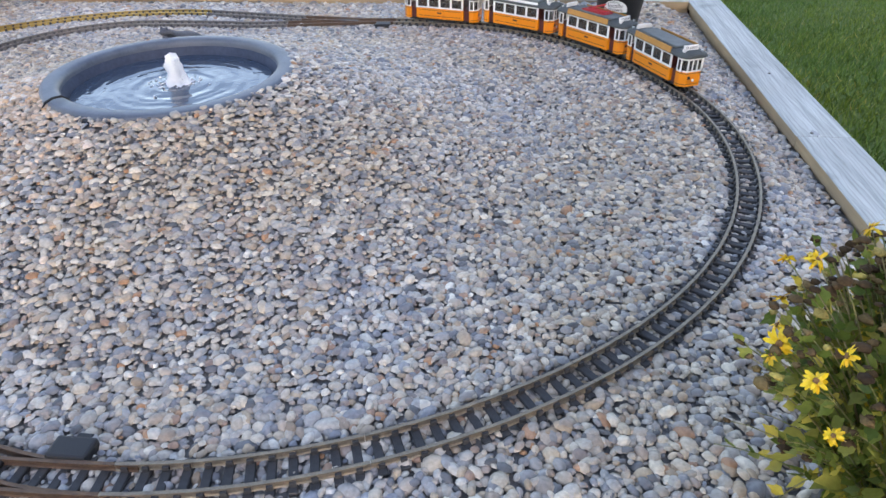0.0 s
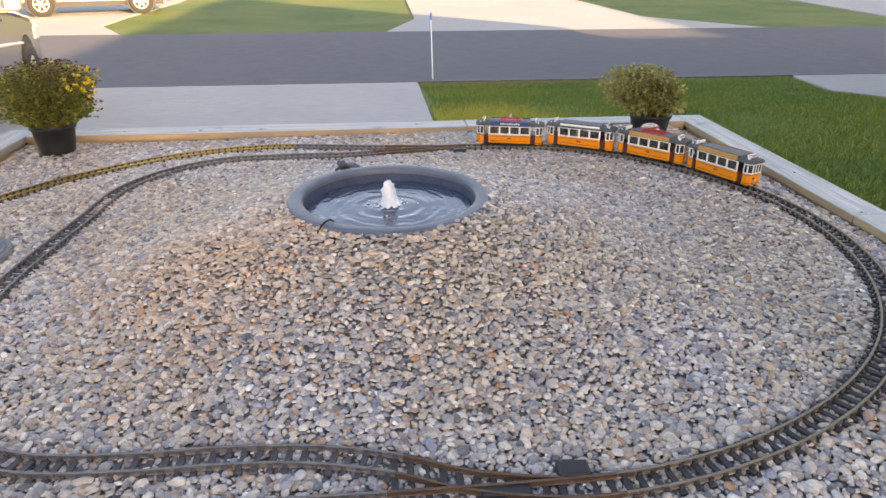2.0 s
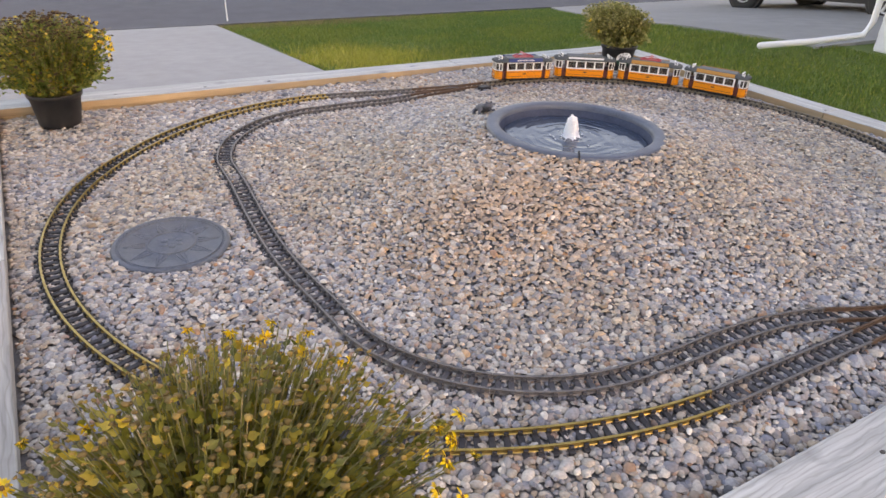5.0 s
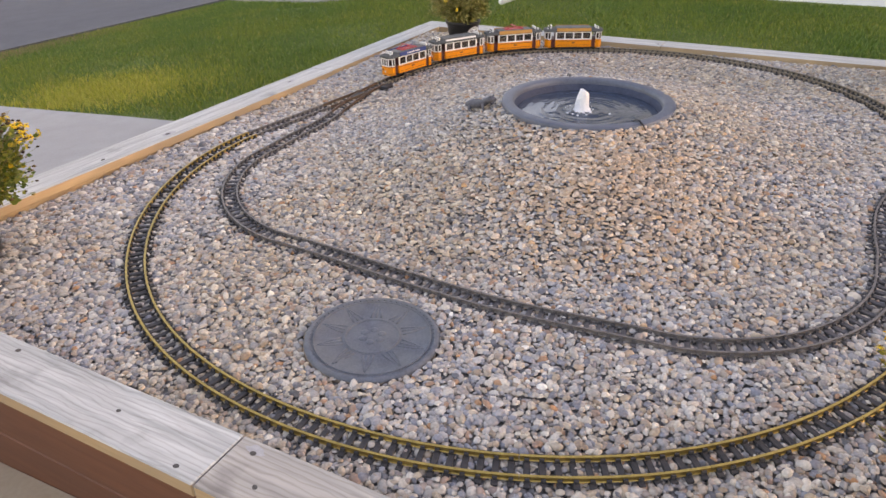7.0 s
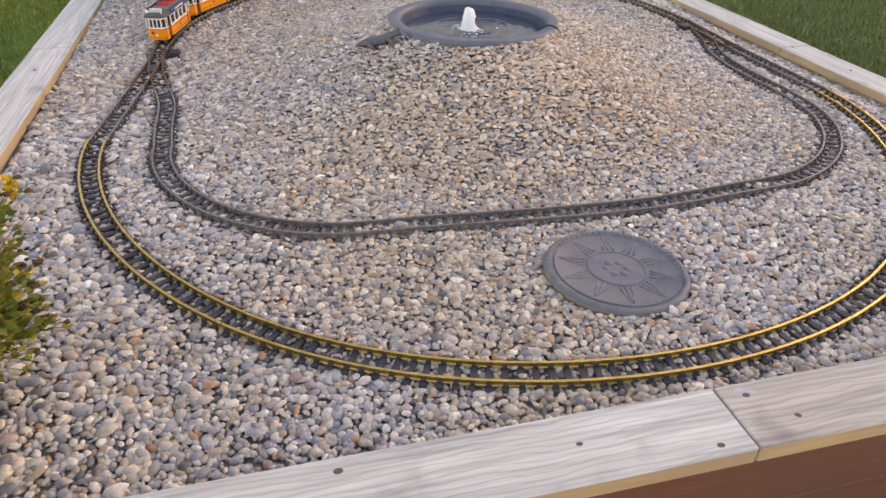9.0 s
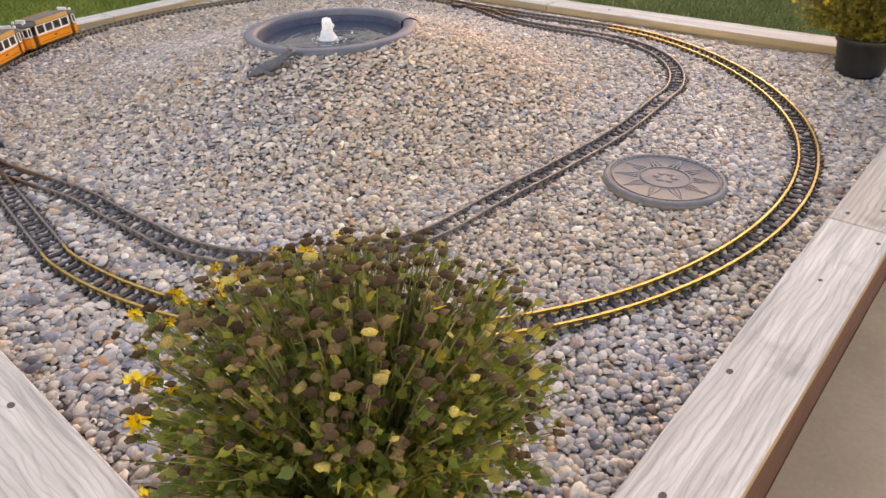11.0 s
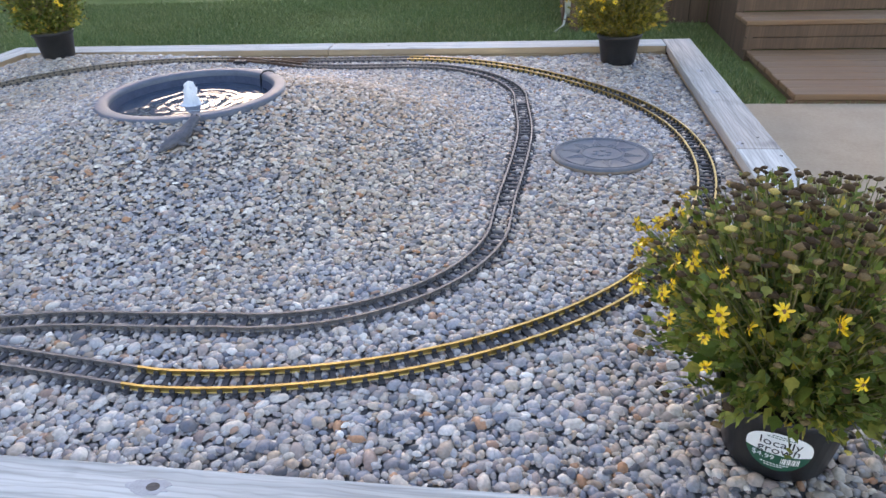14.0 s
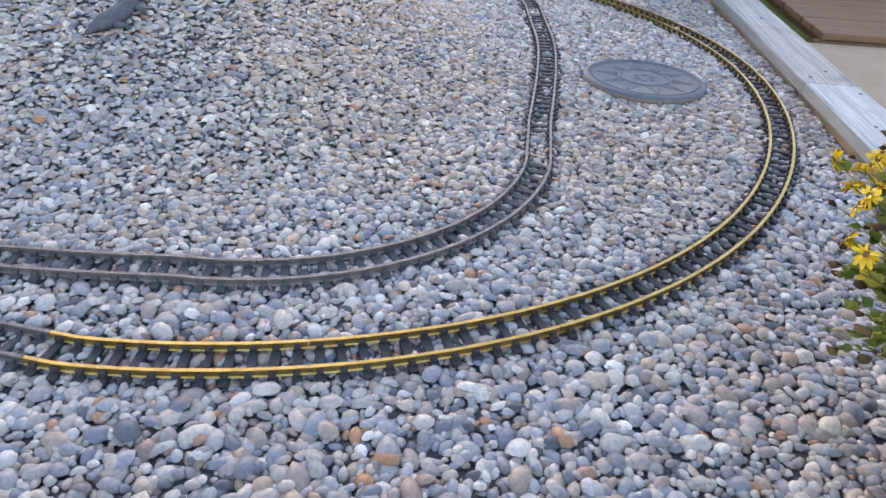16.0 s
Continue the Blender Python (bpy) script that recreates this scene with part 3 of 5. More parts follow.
def cap_board(x0, x1, y0, y1, tan_side):
    """A cap board lying flat: grey top, paler sawn edges; its local x runs along its length."""
    along_x = (x1 - x0) > (y1 - y0)
    length, width = (x1 - x0, y1 - y0) if along_x else (y1 - y0, x1 - x0)
    bm = boxed(-length / 2 + 0.0018, length / 2 - 0.0018, -width / 2, width / 2, -0.038, 0, 0.003)
    bm.faces.ensure_lookup_table()
    for f in bm.faces:
        side = f.normal.y if abs(f.normal.y) > 0.5 else 0
        f.material_index = 0 if f.normal.z > 0.5 else 1 if side * tan_side > 0 or tan_side == 0 else 2
    m = pose((x0 + x1) / 2, (y0 + y1) / 2, float(rng.uniform(-0.001, 0.001)), 0, 0, 0 if along_x else 90)
    return part("cap_board", bm, [M["cap_warm" if x1 < W_IN + 0.01 and y0 < -1 else "cap_wood"], M["cap_edge"], M["cap_inner"]], bed, "weathered grey cap board", at=m)


for _x0, _x1, _y0, _y1 in [
    (W_OUT, W_IN, S_OUT, 0.095), (W_OUT, W_IN, 0.095, N_OUT), (E_IN, E_OUT, S_OUT, 0.06), (E_IN, E_OUT, 0.06, N_OUT),
    (W_IN, 0.50, N_IN, N_OUT), (0.50, E_IN, N_IN, N_OUT), (W_IN, -0.1, S_OUT, S_IN), (-0.1, E_IN, S_OUT, S_IN),
]:
    cap_board(_x0, _x1, _y0, _y1, 1 if _x1 <= W_IN else 0)
for _k, (_x0, _x1, _y0, _y1) in enumerate([
    (W_OUT + 0.008, W_OUT + 0.046, S_OUT + 0.008, N_OUT - 0.008), (E_OUT - 0.046, E_OUT - 0.008, S_OUT + 0.008, N_OUT - 0.008),
    (W_OUT + 0.048, E_OUT - 0.048, N_OUT - 0.046, N_OUT - 0.008), (W_OUT + 0.048, E_OUT - 0.048, S_OUT + 0.008, S_OUT + 0.046),
]):
    for _z0, _z1 in ((-0.178, -0.0395), (-0.32, -0.181), (-0.52, -0.323)):
        _l = max(_x1 - _x0, _y1 - _y0)
        _bm = boxed(-_l / 2, _l / 2, -0.019, 0.019, _z0, _z1, 0.003)
        part("side_board", _bm, M["wall_wood"], bed, "red-brown stained side board", at=pose((_x0 + _x1) / 2, (_y0 + _y1) / 2, 0, 0, 0, 0 if _x1 - _x0 > 1 else 90))
# inner lining boards below the caps, seen as a tan band above the gravel
for _x0, _x1, _y0, _y1 in [(W_IN - 0.03, W_IN - 0.01, S_IN, N_IN), (E_IN + 0.01, E_IN + 0.03, S_IN, N_IN), (W_IN, E_IN, N_IN + 0.01, N_IN + 0.03), (W_IN, E_IN, S_IN - 0.03, S_IN - 0.01)]:
    _l = max(_x1 - _x0, _y1 - _y0)
    part("lining_board", boxed(-_l / 2, _l / 2, -0.01, 0.01, -0.16, -0.039), M["cap_edge"], bed, "bare tan lining board", at=pose((_x0 + _x1) / 2, (_y0 + _y1) / 2, 0, 0, 0, 0 if _x1 - _x0 > 1 else 90))


def knot(x, y, r, squash=1.6, turn=0, stain=True):
    bm = bmesh.new()
    cone(bm, r, r * 0.8, -0.002, 0.0008, 14)
    part("knot", bm, M["knot"], bed, "dark knot", at=pose(x, y, 0, 0, 0, turn) @ Matrix.Diagonal((squash, 1, 1, 1)))
    if stain:
        bm = bmesh.new()
        vs = cone(bm, r * 2.4, r * 2.2, -0.002, 0.0004, 20)
        for v in vs:
            v.co.xy *= float(rng.uniform(0.7, 1.15))
        part("knot_ring", bm, M["stain"], bed, "grey stain round a knot", at=pose(x + 0.01, y, 0, 0, 0, turn) @ Matrix.Diagonal((squash * 1.2, 0.8, 1, 1)))


for _x, _y, _r, _t, _st in [(-2.051, 0.813, 0.008, 90, False), (-2.053, 0.043, 0.007, 90, True), (-1.063, 1.721, 0.008, 0, False), (-0.718, 1.716, 0.011, 0, True),
                            (-2.09, 0.40, 0.006, 90, False), (-2.12, -0.02, 0.006, 60, False), (-2.10, -0.6, 0.009, 90, True), (-2.08, 1.15, 0.008, 90, True),
                            (-0.45, -1.585, 0.006, 0, False), (-0.1, -1.56, 0.007, 0, True), (1.93, 0.62, 0.006, 90, False), (1.9, 0.085, 0.006, 90, True),
                            (-1.5, 1.74, 0.006, 0, False), (0.2, 1.75, 0.008, 0, True), (-2.15, 0.16, 0.007, 90, False), (-2.1, -0.95, 0.008, 90, True)]:
    knot(_x, _y, _r, 1.35, _t, _st)

# earth under the pebbles
_xs, _ys = np.linspace(W_IN - 0.01, E_IN + 0.01, 90), np.linspace(S_IN - 0.01, N_IN + 0.01, 80)


def _earth(x, y):
    r = np.hypot(x - BOWL_X, y - BOWL_Y)
    return bed_z(x, y) - 0.0075 - np.where(r < BOWL_R + 0.005, 0.25, 0.0)


sheet("soil", _xs, _ys, _earth, M["soil"], "dark grit beneath the pebbles", "soil")


def near_path(path, x, y):
    q = path.p[::2]
    best = np.full(len(x), 9.0)
    for i in range(0, len(x), 4000):
        d = np.hypot(x[i:i + 4000, None] - q[None, :, 0], y[i:i + 4000, None] - q[None, :, 1])
        best[i:i + 4000] = d.min(1)
    return best


DISC_X, DISC_Y, DISC_R = -1.568, 0.066, 0.179
POTS = {"nw": (-1.773, 1.485), "ne": (1.46, 1.285), "sw": (-1.745, -1.33), "se": (1.51, -1.35)}


def pebbles():
    g = np.random.default_rng(11)
    xs, ys, ss = [], [], []
    for step, y0, y1, rad in ((0.0124, -1.12, 1.15, 0.0079), (0.0129, S_IN + 0.006, -1.12, 0.0081), (0.0129, 1.15, N_IN - 0.006, 0.0081)):
        gx, gy = np.meshgrid(np.arange(W_IN + 0.008, E_IN - 0.004, step), np.arange(y0, y1, step * 0.88))
        gx = gx + (np.arange(gx.shape[0]) % 2)[:, None] * step / 2
        xs.append(gx.ravel() + g.normal(0, 0.27 * step, gx.size))
        ys.append(gy.ravel() + g.normal(0, 0.27 * step, gy.size))
        ss.append(rad * np.exp(np.clip(g.normal(0, 0.29 if rad < 0.008 else 0.36, gx.size), -0.58, 0.58 if rad < 0.008 else 0.76)))
    x, y, size = np.concatenate(xs), np.concatenate(ys), np.concatenate(ss)
    keep = (np.hypot(x - BOWL_X, y - BOWL_Y) > BOWL_R - 0.004) & (x > W_IN + 0.006) & (x < E_IN - 0.006) & (y > S_IN + 0.006) & (y < N_IN - 0.006)
    keep &= np.hypot(x - DISC_X, y - DISC_Y) > DISC_R + 0.003
    for px, py in POTS.values():
        keep &= np.hypot(x - px, y - py) > 0.085
    x, y, size = x[keep], y[keep], size[keep]
    n = len(x)
    on_track = np.minimum(near_path(LOOP, x, y), near_path(INNER, x, y)) < 0.047
    z = bed_z(x, y) + g.normal(0.0, 0.0026, n)
    z = np.where(on_track, bed_z(x, y) - 0.0035 + g.normal(0, 0.002, n), z)
    size = np.where(on_track, size * 0.82, size)
    seg = 8
    ang = np.arange(seg) * 2 * np.pi / seg
    unit = []
    for r, h, sh in ((1.0, -0.12, 0.5), (0.77, 0.62, 0)):
        unit += [(r * np.cos(t + sh * np.pi / seg), r * np.sin(t + sh * np.pi / seg), h) for t in ang]
    unit = np.array(unit + [(0, 0, 0.92)])
    nv = len(unit)
    tri = []
    for i in range(seg):
        a, b = i, (i + 1) % seg
        tri += [(a, b, b + seg), (a, b + seg, a + seg), (seg + a, seg + b, 2 * seg)]
    tri = np.array(tri)
    v = np.repeat(unit[None], n, 0) * (1 + g.normal(0, 0.045, (n, nv, 1)))
    scale = np.stack([size * g.uniform(1.0, 1.48, n), size * g.uniform(0.75, 1.0, n), size * g.uniform(0.52, 0.78, n)], -1)
    v = v * scale[:, None, :]
    t1, t2, t3 = g.normal(0, 0.22, n), g.normal(0, 0.22, n), g.uniform(0, 2 * np.pi, n)
    c, s = np.cos(t1)[:, None], np.sin(t1)[:, None]
    v = np.stack([v[..., 0], c * v[..., 1] - s * v[..., 2], s * v[..., 1] + c * v[..., 2]], -1)
    c, s = np.cos(t2)[:, None], np.sin(t2)[:, None]
    v = np.stack([c * v[..., 0] + s * v[..., 2], v[..., 1], -s * v[..., 0] + c * v[..., 2]], -1)
    c, s = np.cos(t3)[:, None], np.sin(t3)[:, None]
    v = np.stack([c * v[..., 0] - s * v[..., 1], s * v[..., 0] + c * v[..., 1], v[..., 2]], -1)
    v = v + np.stack([x, y, z], -1)[:, None, :]
    tris = (tri[None] + (np.arange(n) * nv)[:, None, None]).reshape(-1, 3)
    me = np_mesh("pebbles", v.reshape(-1, 3), tris)
    # tan and rust-toned stones lie thick on the west face of the mound
    warm = g.uniform(0, 1, n) < 0.95 * np.exp(-(((x + 0.56) / 0.46) ** 2 + ((y + 0.27) / 0.44) ** 2))
    me.polygons.foreach_set("material_index", np.repeat(warm.astype(np.int32), len(tri)))
    return tagged(link_mesh("pebbles", me, [M["pebble"], M["pebble_warm"]], smooth=True), "rounded grey, blue and tan river pebbles filling the bed", "pebbles", "", "stuff")


pebbles()


# ---- railway ----
RAIL = [(-0.004, 0), (0.004, 0), (0.0025, 0.0022), (0.0025, 0.008), (0.0031, 0.0092), (0.0031, 0.0125), (-0.0031, 0.0125), (-0.0031, 0.0092), (-0.0025, 0.008), (-0.0025, 0.0022)]


def track_z(x, y):
    return float(bed_z(x, y)) + 0.005


def rail(path, s0, s1, side, mat, parent, drop=0.0, n=None):
    bm = bmesh.new()
    n = n or max(3, int((s1 - s0) / 0.04))
    rings = []
    for i in range(n + 1):
        s = s0 + (s1 - s0) * i / n
        x, y, hx, hy = path.at(s % path.length if path is LOOP else s)
        px, py = -hy, hx
        z = track_z(x, y) - drop
        rings.append([bm.verts.new((x + px * (side * GAUGE / 2 + u), y + py * (side * GAUGE / 2 + u), z + w)) for u, w in RAIL])
    k = len(RAIL)
    for a, b in zip(rings, rings[1:]):
        for i in range(k):
            bm.faces.new((a[i], a[(i + 1) % k], b[(i + 1) % k], b[i]))
    bm.faces.new(rings[0])
    bm.faces.new(list(reversed(rings[-1])))
    bmesh.ops.recalc_face_normals(bm, faces=bm.faces[:])
    return part("rail", bm, mat, parent)


def sleeper_mesh(name, mat, length=0.092):
    bm = bmesh.new()
    box(bm, -0.0075, 0.0075, -length / 2, length / 2, -0.009, 0.0, 0.0015)
    for sd in (-1, 1):
        for off in (-0.0052, 0.0052):
            y = sd * GAUGE / 2 + off
            box(bm, -0.0050, 0.0050, y - 0.0024, y + 0.0024, -0.001, 0.0088)
    me = bpy.data.meshes.new(name)
    bm.to_mesh(me)
    bm.free()
    me.materials.append(mat)
    return me


SLEEPER, SLEEPER_PALE = sleeper_mesh("sleeper", M["sleeper"]), sleeper_mesh("sleeper_pale", M["sleeper_pale"])
PITCH = 0.0335


def section(path, s0, s1, rail_mat, sleeper_me, label, skip=None, drop=0.0):
    sec = thing("track_section", label, "track", "garden railway track")
    for side in (-1, 1):
        rail(path, s0 + 0.0006, s1 - 0.0006, side, rail_mat, sec, drop)
    n = max(1, round((s1 - s0) / PITCH))
    for i in range(n):
        s = s0 + (i + 0.5) * (s1 - s0) / n
        if skip and skip(s):
            continue
        x, y, hx, hy = path.at(s % path.length if path is LOOP else s)
        ob = new("sleeper", sleeper_me)
        ob.parent = sec
        ob.matrix_basis = pose(x, y, track_z(x, y) - drop, 0, 0, math.degrees(math.atan2(hy, hx)) + float(rng.normal(0, 0.8)))
    return sec


def loop_s(x, y):
    """How far along the running line a place is."""
    d = np.hypot(LOOP.p[:, 0] - x, LOOP.p[:, 1] - y)
    return float(LOOP.s[d.argmin()])


# cuts between sections, from the south turnout round by east, north and west
S_YEL_N, S_YEL_S = loop_s(-0.50, 1.42), loop_s(-0.615, -1.30)
S_TN0, S_TN1 = loop_s(0.45, 1.30), loop_s(0.0, 1.36)
S_TS0, S_TS1 = loop_s(-0.05, -1.30), loop_s(0.42, -1.304)
if S_TS1 < S_TS0:
    S_TS1 += LOOP.length


def run(s0, s1, rail_mat, me, label):
    n = max(1, round((s1 - s0) / 0.4))
    for i in range(n):
        section(LOOP, s0 + (s1 - s0) * i / n, s0 + (s1 - s0) * (i + 1) / n, rail_mat, me, label)


DULL = "curved garden railway track with dull brown rails on dark sleepers"
run(S_TS1 - LOOP.length if S_TS1 > LOOP.length else S_TS1, S_TN0, M["bronze"], SLEEPER, DULL)
run(S_TN1, S_YEL_N, M["iron"], SLEEPER_PALE, "straight garden railway track with faded grey rails and sleepers")
run(S_YEL_N, S_YEL_S, M["brass"], SLEEPER, "curved garden railway track with bright brass rails on dark sleepers")
run(S_YEL_S, S_TS0, M["iron"], SLEEPER_PALE, "straight garden railway track with faded grey rails and sleepers")
for _k in range(12):
    _a, _b = 0.52 + (INNER.length - 1.04) * _k / 12, 0.52 + (INNER.length - 1.04) * (_k + 1) / 12
    section(INNER, _a, _b, M["iron"], SLEEPER_PALE, "inner garden railway track with weathered grey rails and sleepers")


def turnout(s0, s1, i0, i1, box_at, turn):
    t = thing("track_turnout", "dark garden railway turnout with rusty brown rails", "track", "garden railway track")
    for side in (-1, 1):
        rail(LOOP, s0 + 0.0006, s1 - 0.0006, side, M["rusty"], t)
        rail(INNER, i0 + 0.0006, i1 - 0.0006, side, M["rusty"], t, 0.0012)
    n = round((s1 - s0) / PITCH)
    for i in range(n):
        s = s0 + (i + 0.5) * (s1 - s0) / n
        x, y, hx, hy = LOOP.at(s % LOOP.length)
        # the sleeper reaches out as far as the leaving rails
        d = np.hypot(INNER.p[:, 0] - x, INNER.p[:, 1] - y)
        k = int(d.argmin())
        side = 1 if (INNER.p[k, 0] - x) * -hy + (INNER.p[k, 1] - y) * hx > 0 else -1
        w = min(float(d[k]), 0.13)
        bm = boxed(-0.0075, 0.0075, min(-0.046, side * (w + 0.046)), max(0.046, side * (w + 0.046)), -0.010, -0.001, 0.0015)
        part("sleeper", bm, M["sleeper"], t, at=pose(x, y, track_z(x, y), 0, 0, math.degrees(math.atan2(hy, hx))))
    # frog casting where the rails cross
    x, y, hx, hy = LOOP.at((s0 + s1) / 2 % LOOP.length)
    bm = boxed(-0.05, 0.05, -0.016, 0.016, 0.0, 0.0095, 0.002)
    k = int(np.hypot(INNER.p[:, 0] - x, INNER.p[:, 1] - y).argmin())
    part("frog", bm, M["black"], t, "black crossing casting", at=pose((x + INNER.p[k, 0]) / 2, (y + INNER.p[k, 1]) / 2, track_z(x, y), 0, 0, math.degrees(math.atan2(hy, hx))))
    bx, by = box_at
    bm = boxed(-0.034, 0.034, -0.022, 0.022, -0.012, 0.022, 0.005, seg=2)
    box(bm, -0.014, 0.014, -0.04, -0.024, -0.008, 0.008, 0.002)
    part("switch_motor", bm, M["black"], t, "black plastic switch motor box", at=pose(bx, by, float(bed_z(bx, by)), 0, 0, turn))
    return t


turnout(S_TN0, S_TN1, 0.02, 0.52, (0.40, 1.235), 0)
turnout(S_TS0, S_TS1, INNER.length - 0.52, INNER.length - 0.02, (0.338, -1.25), 180)


# ---- basin, water, statue ----
def fountain():
    f = thing("fountain", "round black basin of water with bubbling jet, sunk in pebbles", "fountain", at=pose(BOWL_X, BOWL_Y, 0))
    bm = bmesh.new()
    R, z = BOWL_R, BOWL_Z
    lathe(bm, [(R - 0.040, z - 0.008), (R - 0.05, z - 0.03), (R - 0.075, z - 0.125), (R - 0.10, z - 0.19), (R - 0.13, z - 0.20), (0.001, z - 0.20)], 72)
    part("basin", bm, M["tub"], f, "black plastic tub", smooth=True)
    bm = bmesh.new()
    lathe(bm, [(R - 0.004, z - 0.09), (R + 0.004, z - 0.03), (R + 0.006, z - 0.010), (R + 0.003, z - 0.002), (R - 0.006, z), (R - 0.034, z + 0.001), (R - 0.044, z - 0.003), (R - 0.047, z - 0.012), (R - 0.0475, z - 0.022)], 96)
    part("rim", bm, M["tub_rim"], f, "wide rim, paler blue-grey for its sky sheen", smooth=True)
    # water, raised in rings round the jet
    bm = bmesh.new()
    prof = []
    for i in range(64):
        r = 0.291 * i / 63
        prof.append((max(r, 0.0008), z - 0.047 + 0.0013 * math.cos(r * 95) * math.exp(-r * 8)))
    lathe(bm, prof, 72)
    g = np.random.default_rng(5)
    for v in bm.verts:
        v.co.z += 0.0014 * noise.noise((v.co.x * 11, v.co.y * 11, 1.7)) + 0.0005 * noise.noise((v.co.x * 34, v.co.y * 34, 4.7))
    bmesh.ops.recalc_face_normals(bm, faces=bm.faces[:])
    part("water", bm, M["water"], f, "rippled blue-grey water", smooth=True)
    bm = bmesh.new()
    lathe(bm, [(0.046, 0), (0.036, 0.006), (0.030, 0.018), (0.027, 0.040), (0.0245, 0.062), (0.021, 0.080), (0.014, 0.094), (0.001, 0.103)], 28)
    for v in bm.verts:
        k = 0.014 * noise.noise((v.co.x * 60, v.co.y * 60, v.co.z * 40)) + 0.004 * noise.noise((v.co.x * 150, v.co.y * 150, v.co.z * 150))
        v.co += Vector((v.co.x, v.co.y, 0.012)).normalized() * k
        v.co.x -= 0.10 * v.co.z * v.co.z * 6
    for i in range(60):
        a, hh = g.uniform(0, 6.28), g.uniform(0.0, 0.085)
        rr = 0.028 * math.sqrt(g.uniform(0.2, 1)) * (1.15 - 5.5 * hh)
        ball(bm, g.uniform(0.004, 0.009), (rr * math.cos(a) - 0.6 * hh * hh, rr * math.sin(a), hh), (1, 1, g.uniform(0.8, 1.4)), 1)
    part("jet", bm, M["foam"], f, "white foaming water jet", smooth=True, at=pose(0.0, 0.02, z - 0.05) @ Matrix.Diagonal((0.92, 0.92, 0.90, 1)))
    bm = bmesh.new()
    for i in range(40):
        a, r = g.uniform(0, 6.28), 0.03 + abs(g.normal(0, 0.035))
        ball(bm, g.uniform(0.002, 0.006), (r * math.cos(a), r * math.sin(a) + 0.02, z - 0.045), (1, 1, 0.5), 1)
    tagged(part("bubbles", bm, M["foam"], f, "white bubbles", smooth=True), kind="stuff")
    # pump cable over the rim
    for a in (232,):
        bm = bmesh.new()
        c, s = math.cos(radians(a)), math.sin(radians(a))
        tube(bm, [((R + q) * c, (R + q) * s, z + h) for q, h in ((-0.055, -0.05), (-0.05, -0.004), (-0.034, 0.007), (-0.012, 0.008), (0.008, 0.001), (0.03, -0.02))], 0.0034, 0.0034, 8)
        part("cable", bm, M["black"], f, "black pump cable over the rim", smooth=True)
    return f


fountain()


def statue():
    """A small dark lizard crouched on the stones, its neck stretched up over the basin's rim."""
    bm = bmesh.new()
    body = [(-0.112, 0.030, 0.010), (-0.092, 0.022, 0.018), (-0.062, 0.010, 0.026), (-0.026, 0.002, 0.030), (0.010, 0.0, 0.034), (0.040, -0.002, 0.046), (0.062, -0.004, 0.057), (0.083, -0.004, 0.064), (0.102, -0.003, 0.060)]
    rad = [0.006, 0.014, 0.023, 0.027, 0.026, 0.021, 0.018, 0.019, 0.009]
    last = len(body) - 1
    rings = []
    for i, (p, r) in enumerate(zip(body, rad)):
        p = Vector(p)
        d = (Vector(body[min(i + 1, last)]) - Vector(body[max(i - 1, 0)])).normalized()
        u = d.cross(Vector((0, 0, 1))).normalized()
        w = u.cross(d)
        rings.append([bm.verts.new(p + r * (math.cos(k * math.pi / 6) * u * 1.2 + math.sin(k * math.pi / 6) * w * 0.8)) for k in range(12)])
    for a, b in zip(rings, rings[1:]):
        for k in range(12):
            bm.faces.new((a[k], a[(k + 1) % 12], b[(k + 1) % 12], b[k]))
    bm.faces.new(list(reversed(rings[0])))
    bm.faces.new(rings[-1])
    for sx, sz, sy in ((0.036, 0.044, 1), (0.036, 0.044, -1), (-0.050, 0.022, 1), (-0.050, 0.022, -1)):
        tube(bm, [(sx, sy * 0.014, sz), (sx + 0.014, sy * 0.038, sz * 0.7), (sx + 0.024, sy * 0.042, 0.004)], 0.011, 0.006, 8)
        ball(bm, 0.010, (sx + 0.029, sy * 0.043, 0.004), (1.4, 1, 0.5), 1)
    for sy in (1, -1):
        ball(bm, 0.006, (0.084, sy * 0.012 - 0.004, 0.077), (1, 1, 1), 1)
    bmesh.ops.subdivide_edges(bm, edges=[e for e in bm.edges if e.calc_length() > 0.02], cuts=1, use_grid_fill=True)
    for v in bm.verts:
        v.co += v.normal * 0.0015 * noise.noise(v.co * 120)
    x, y = -0.168, 0.405
    ob = part("lizard_statue", bm, M["statue"], smooth=True, at=pose(x, y, float(bed_z(x, y)) - 0.004, 0, -6, -104) @ Matrix.Scale(0.88, 4))
    return tagged(ob, "small dark grey resin lizard statue beside the basin", "statue")


statue()


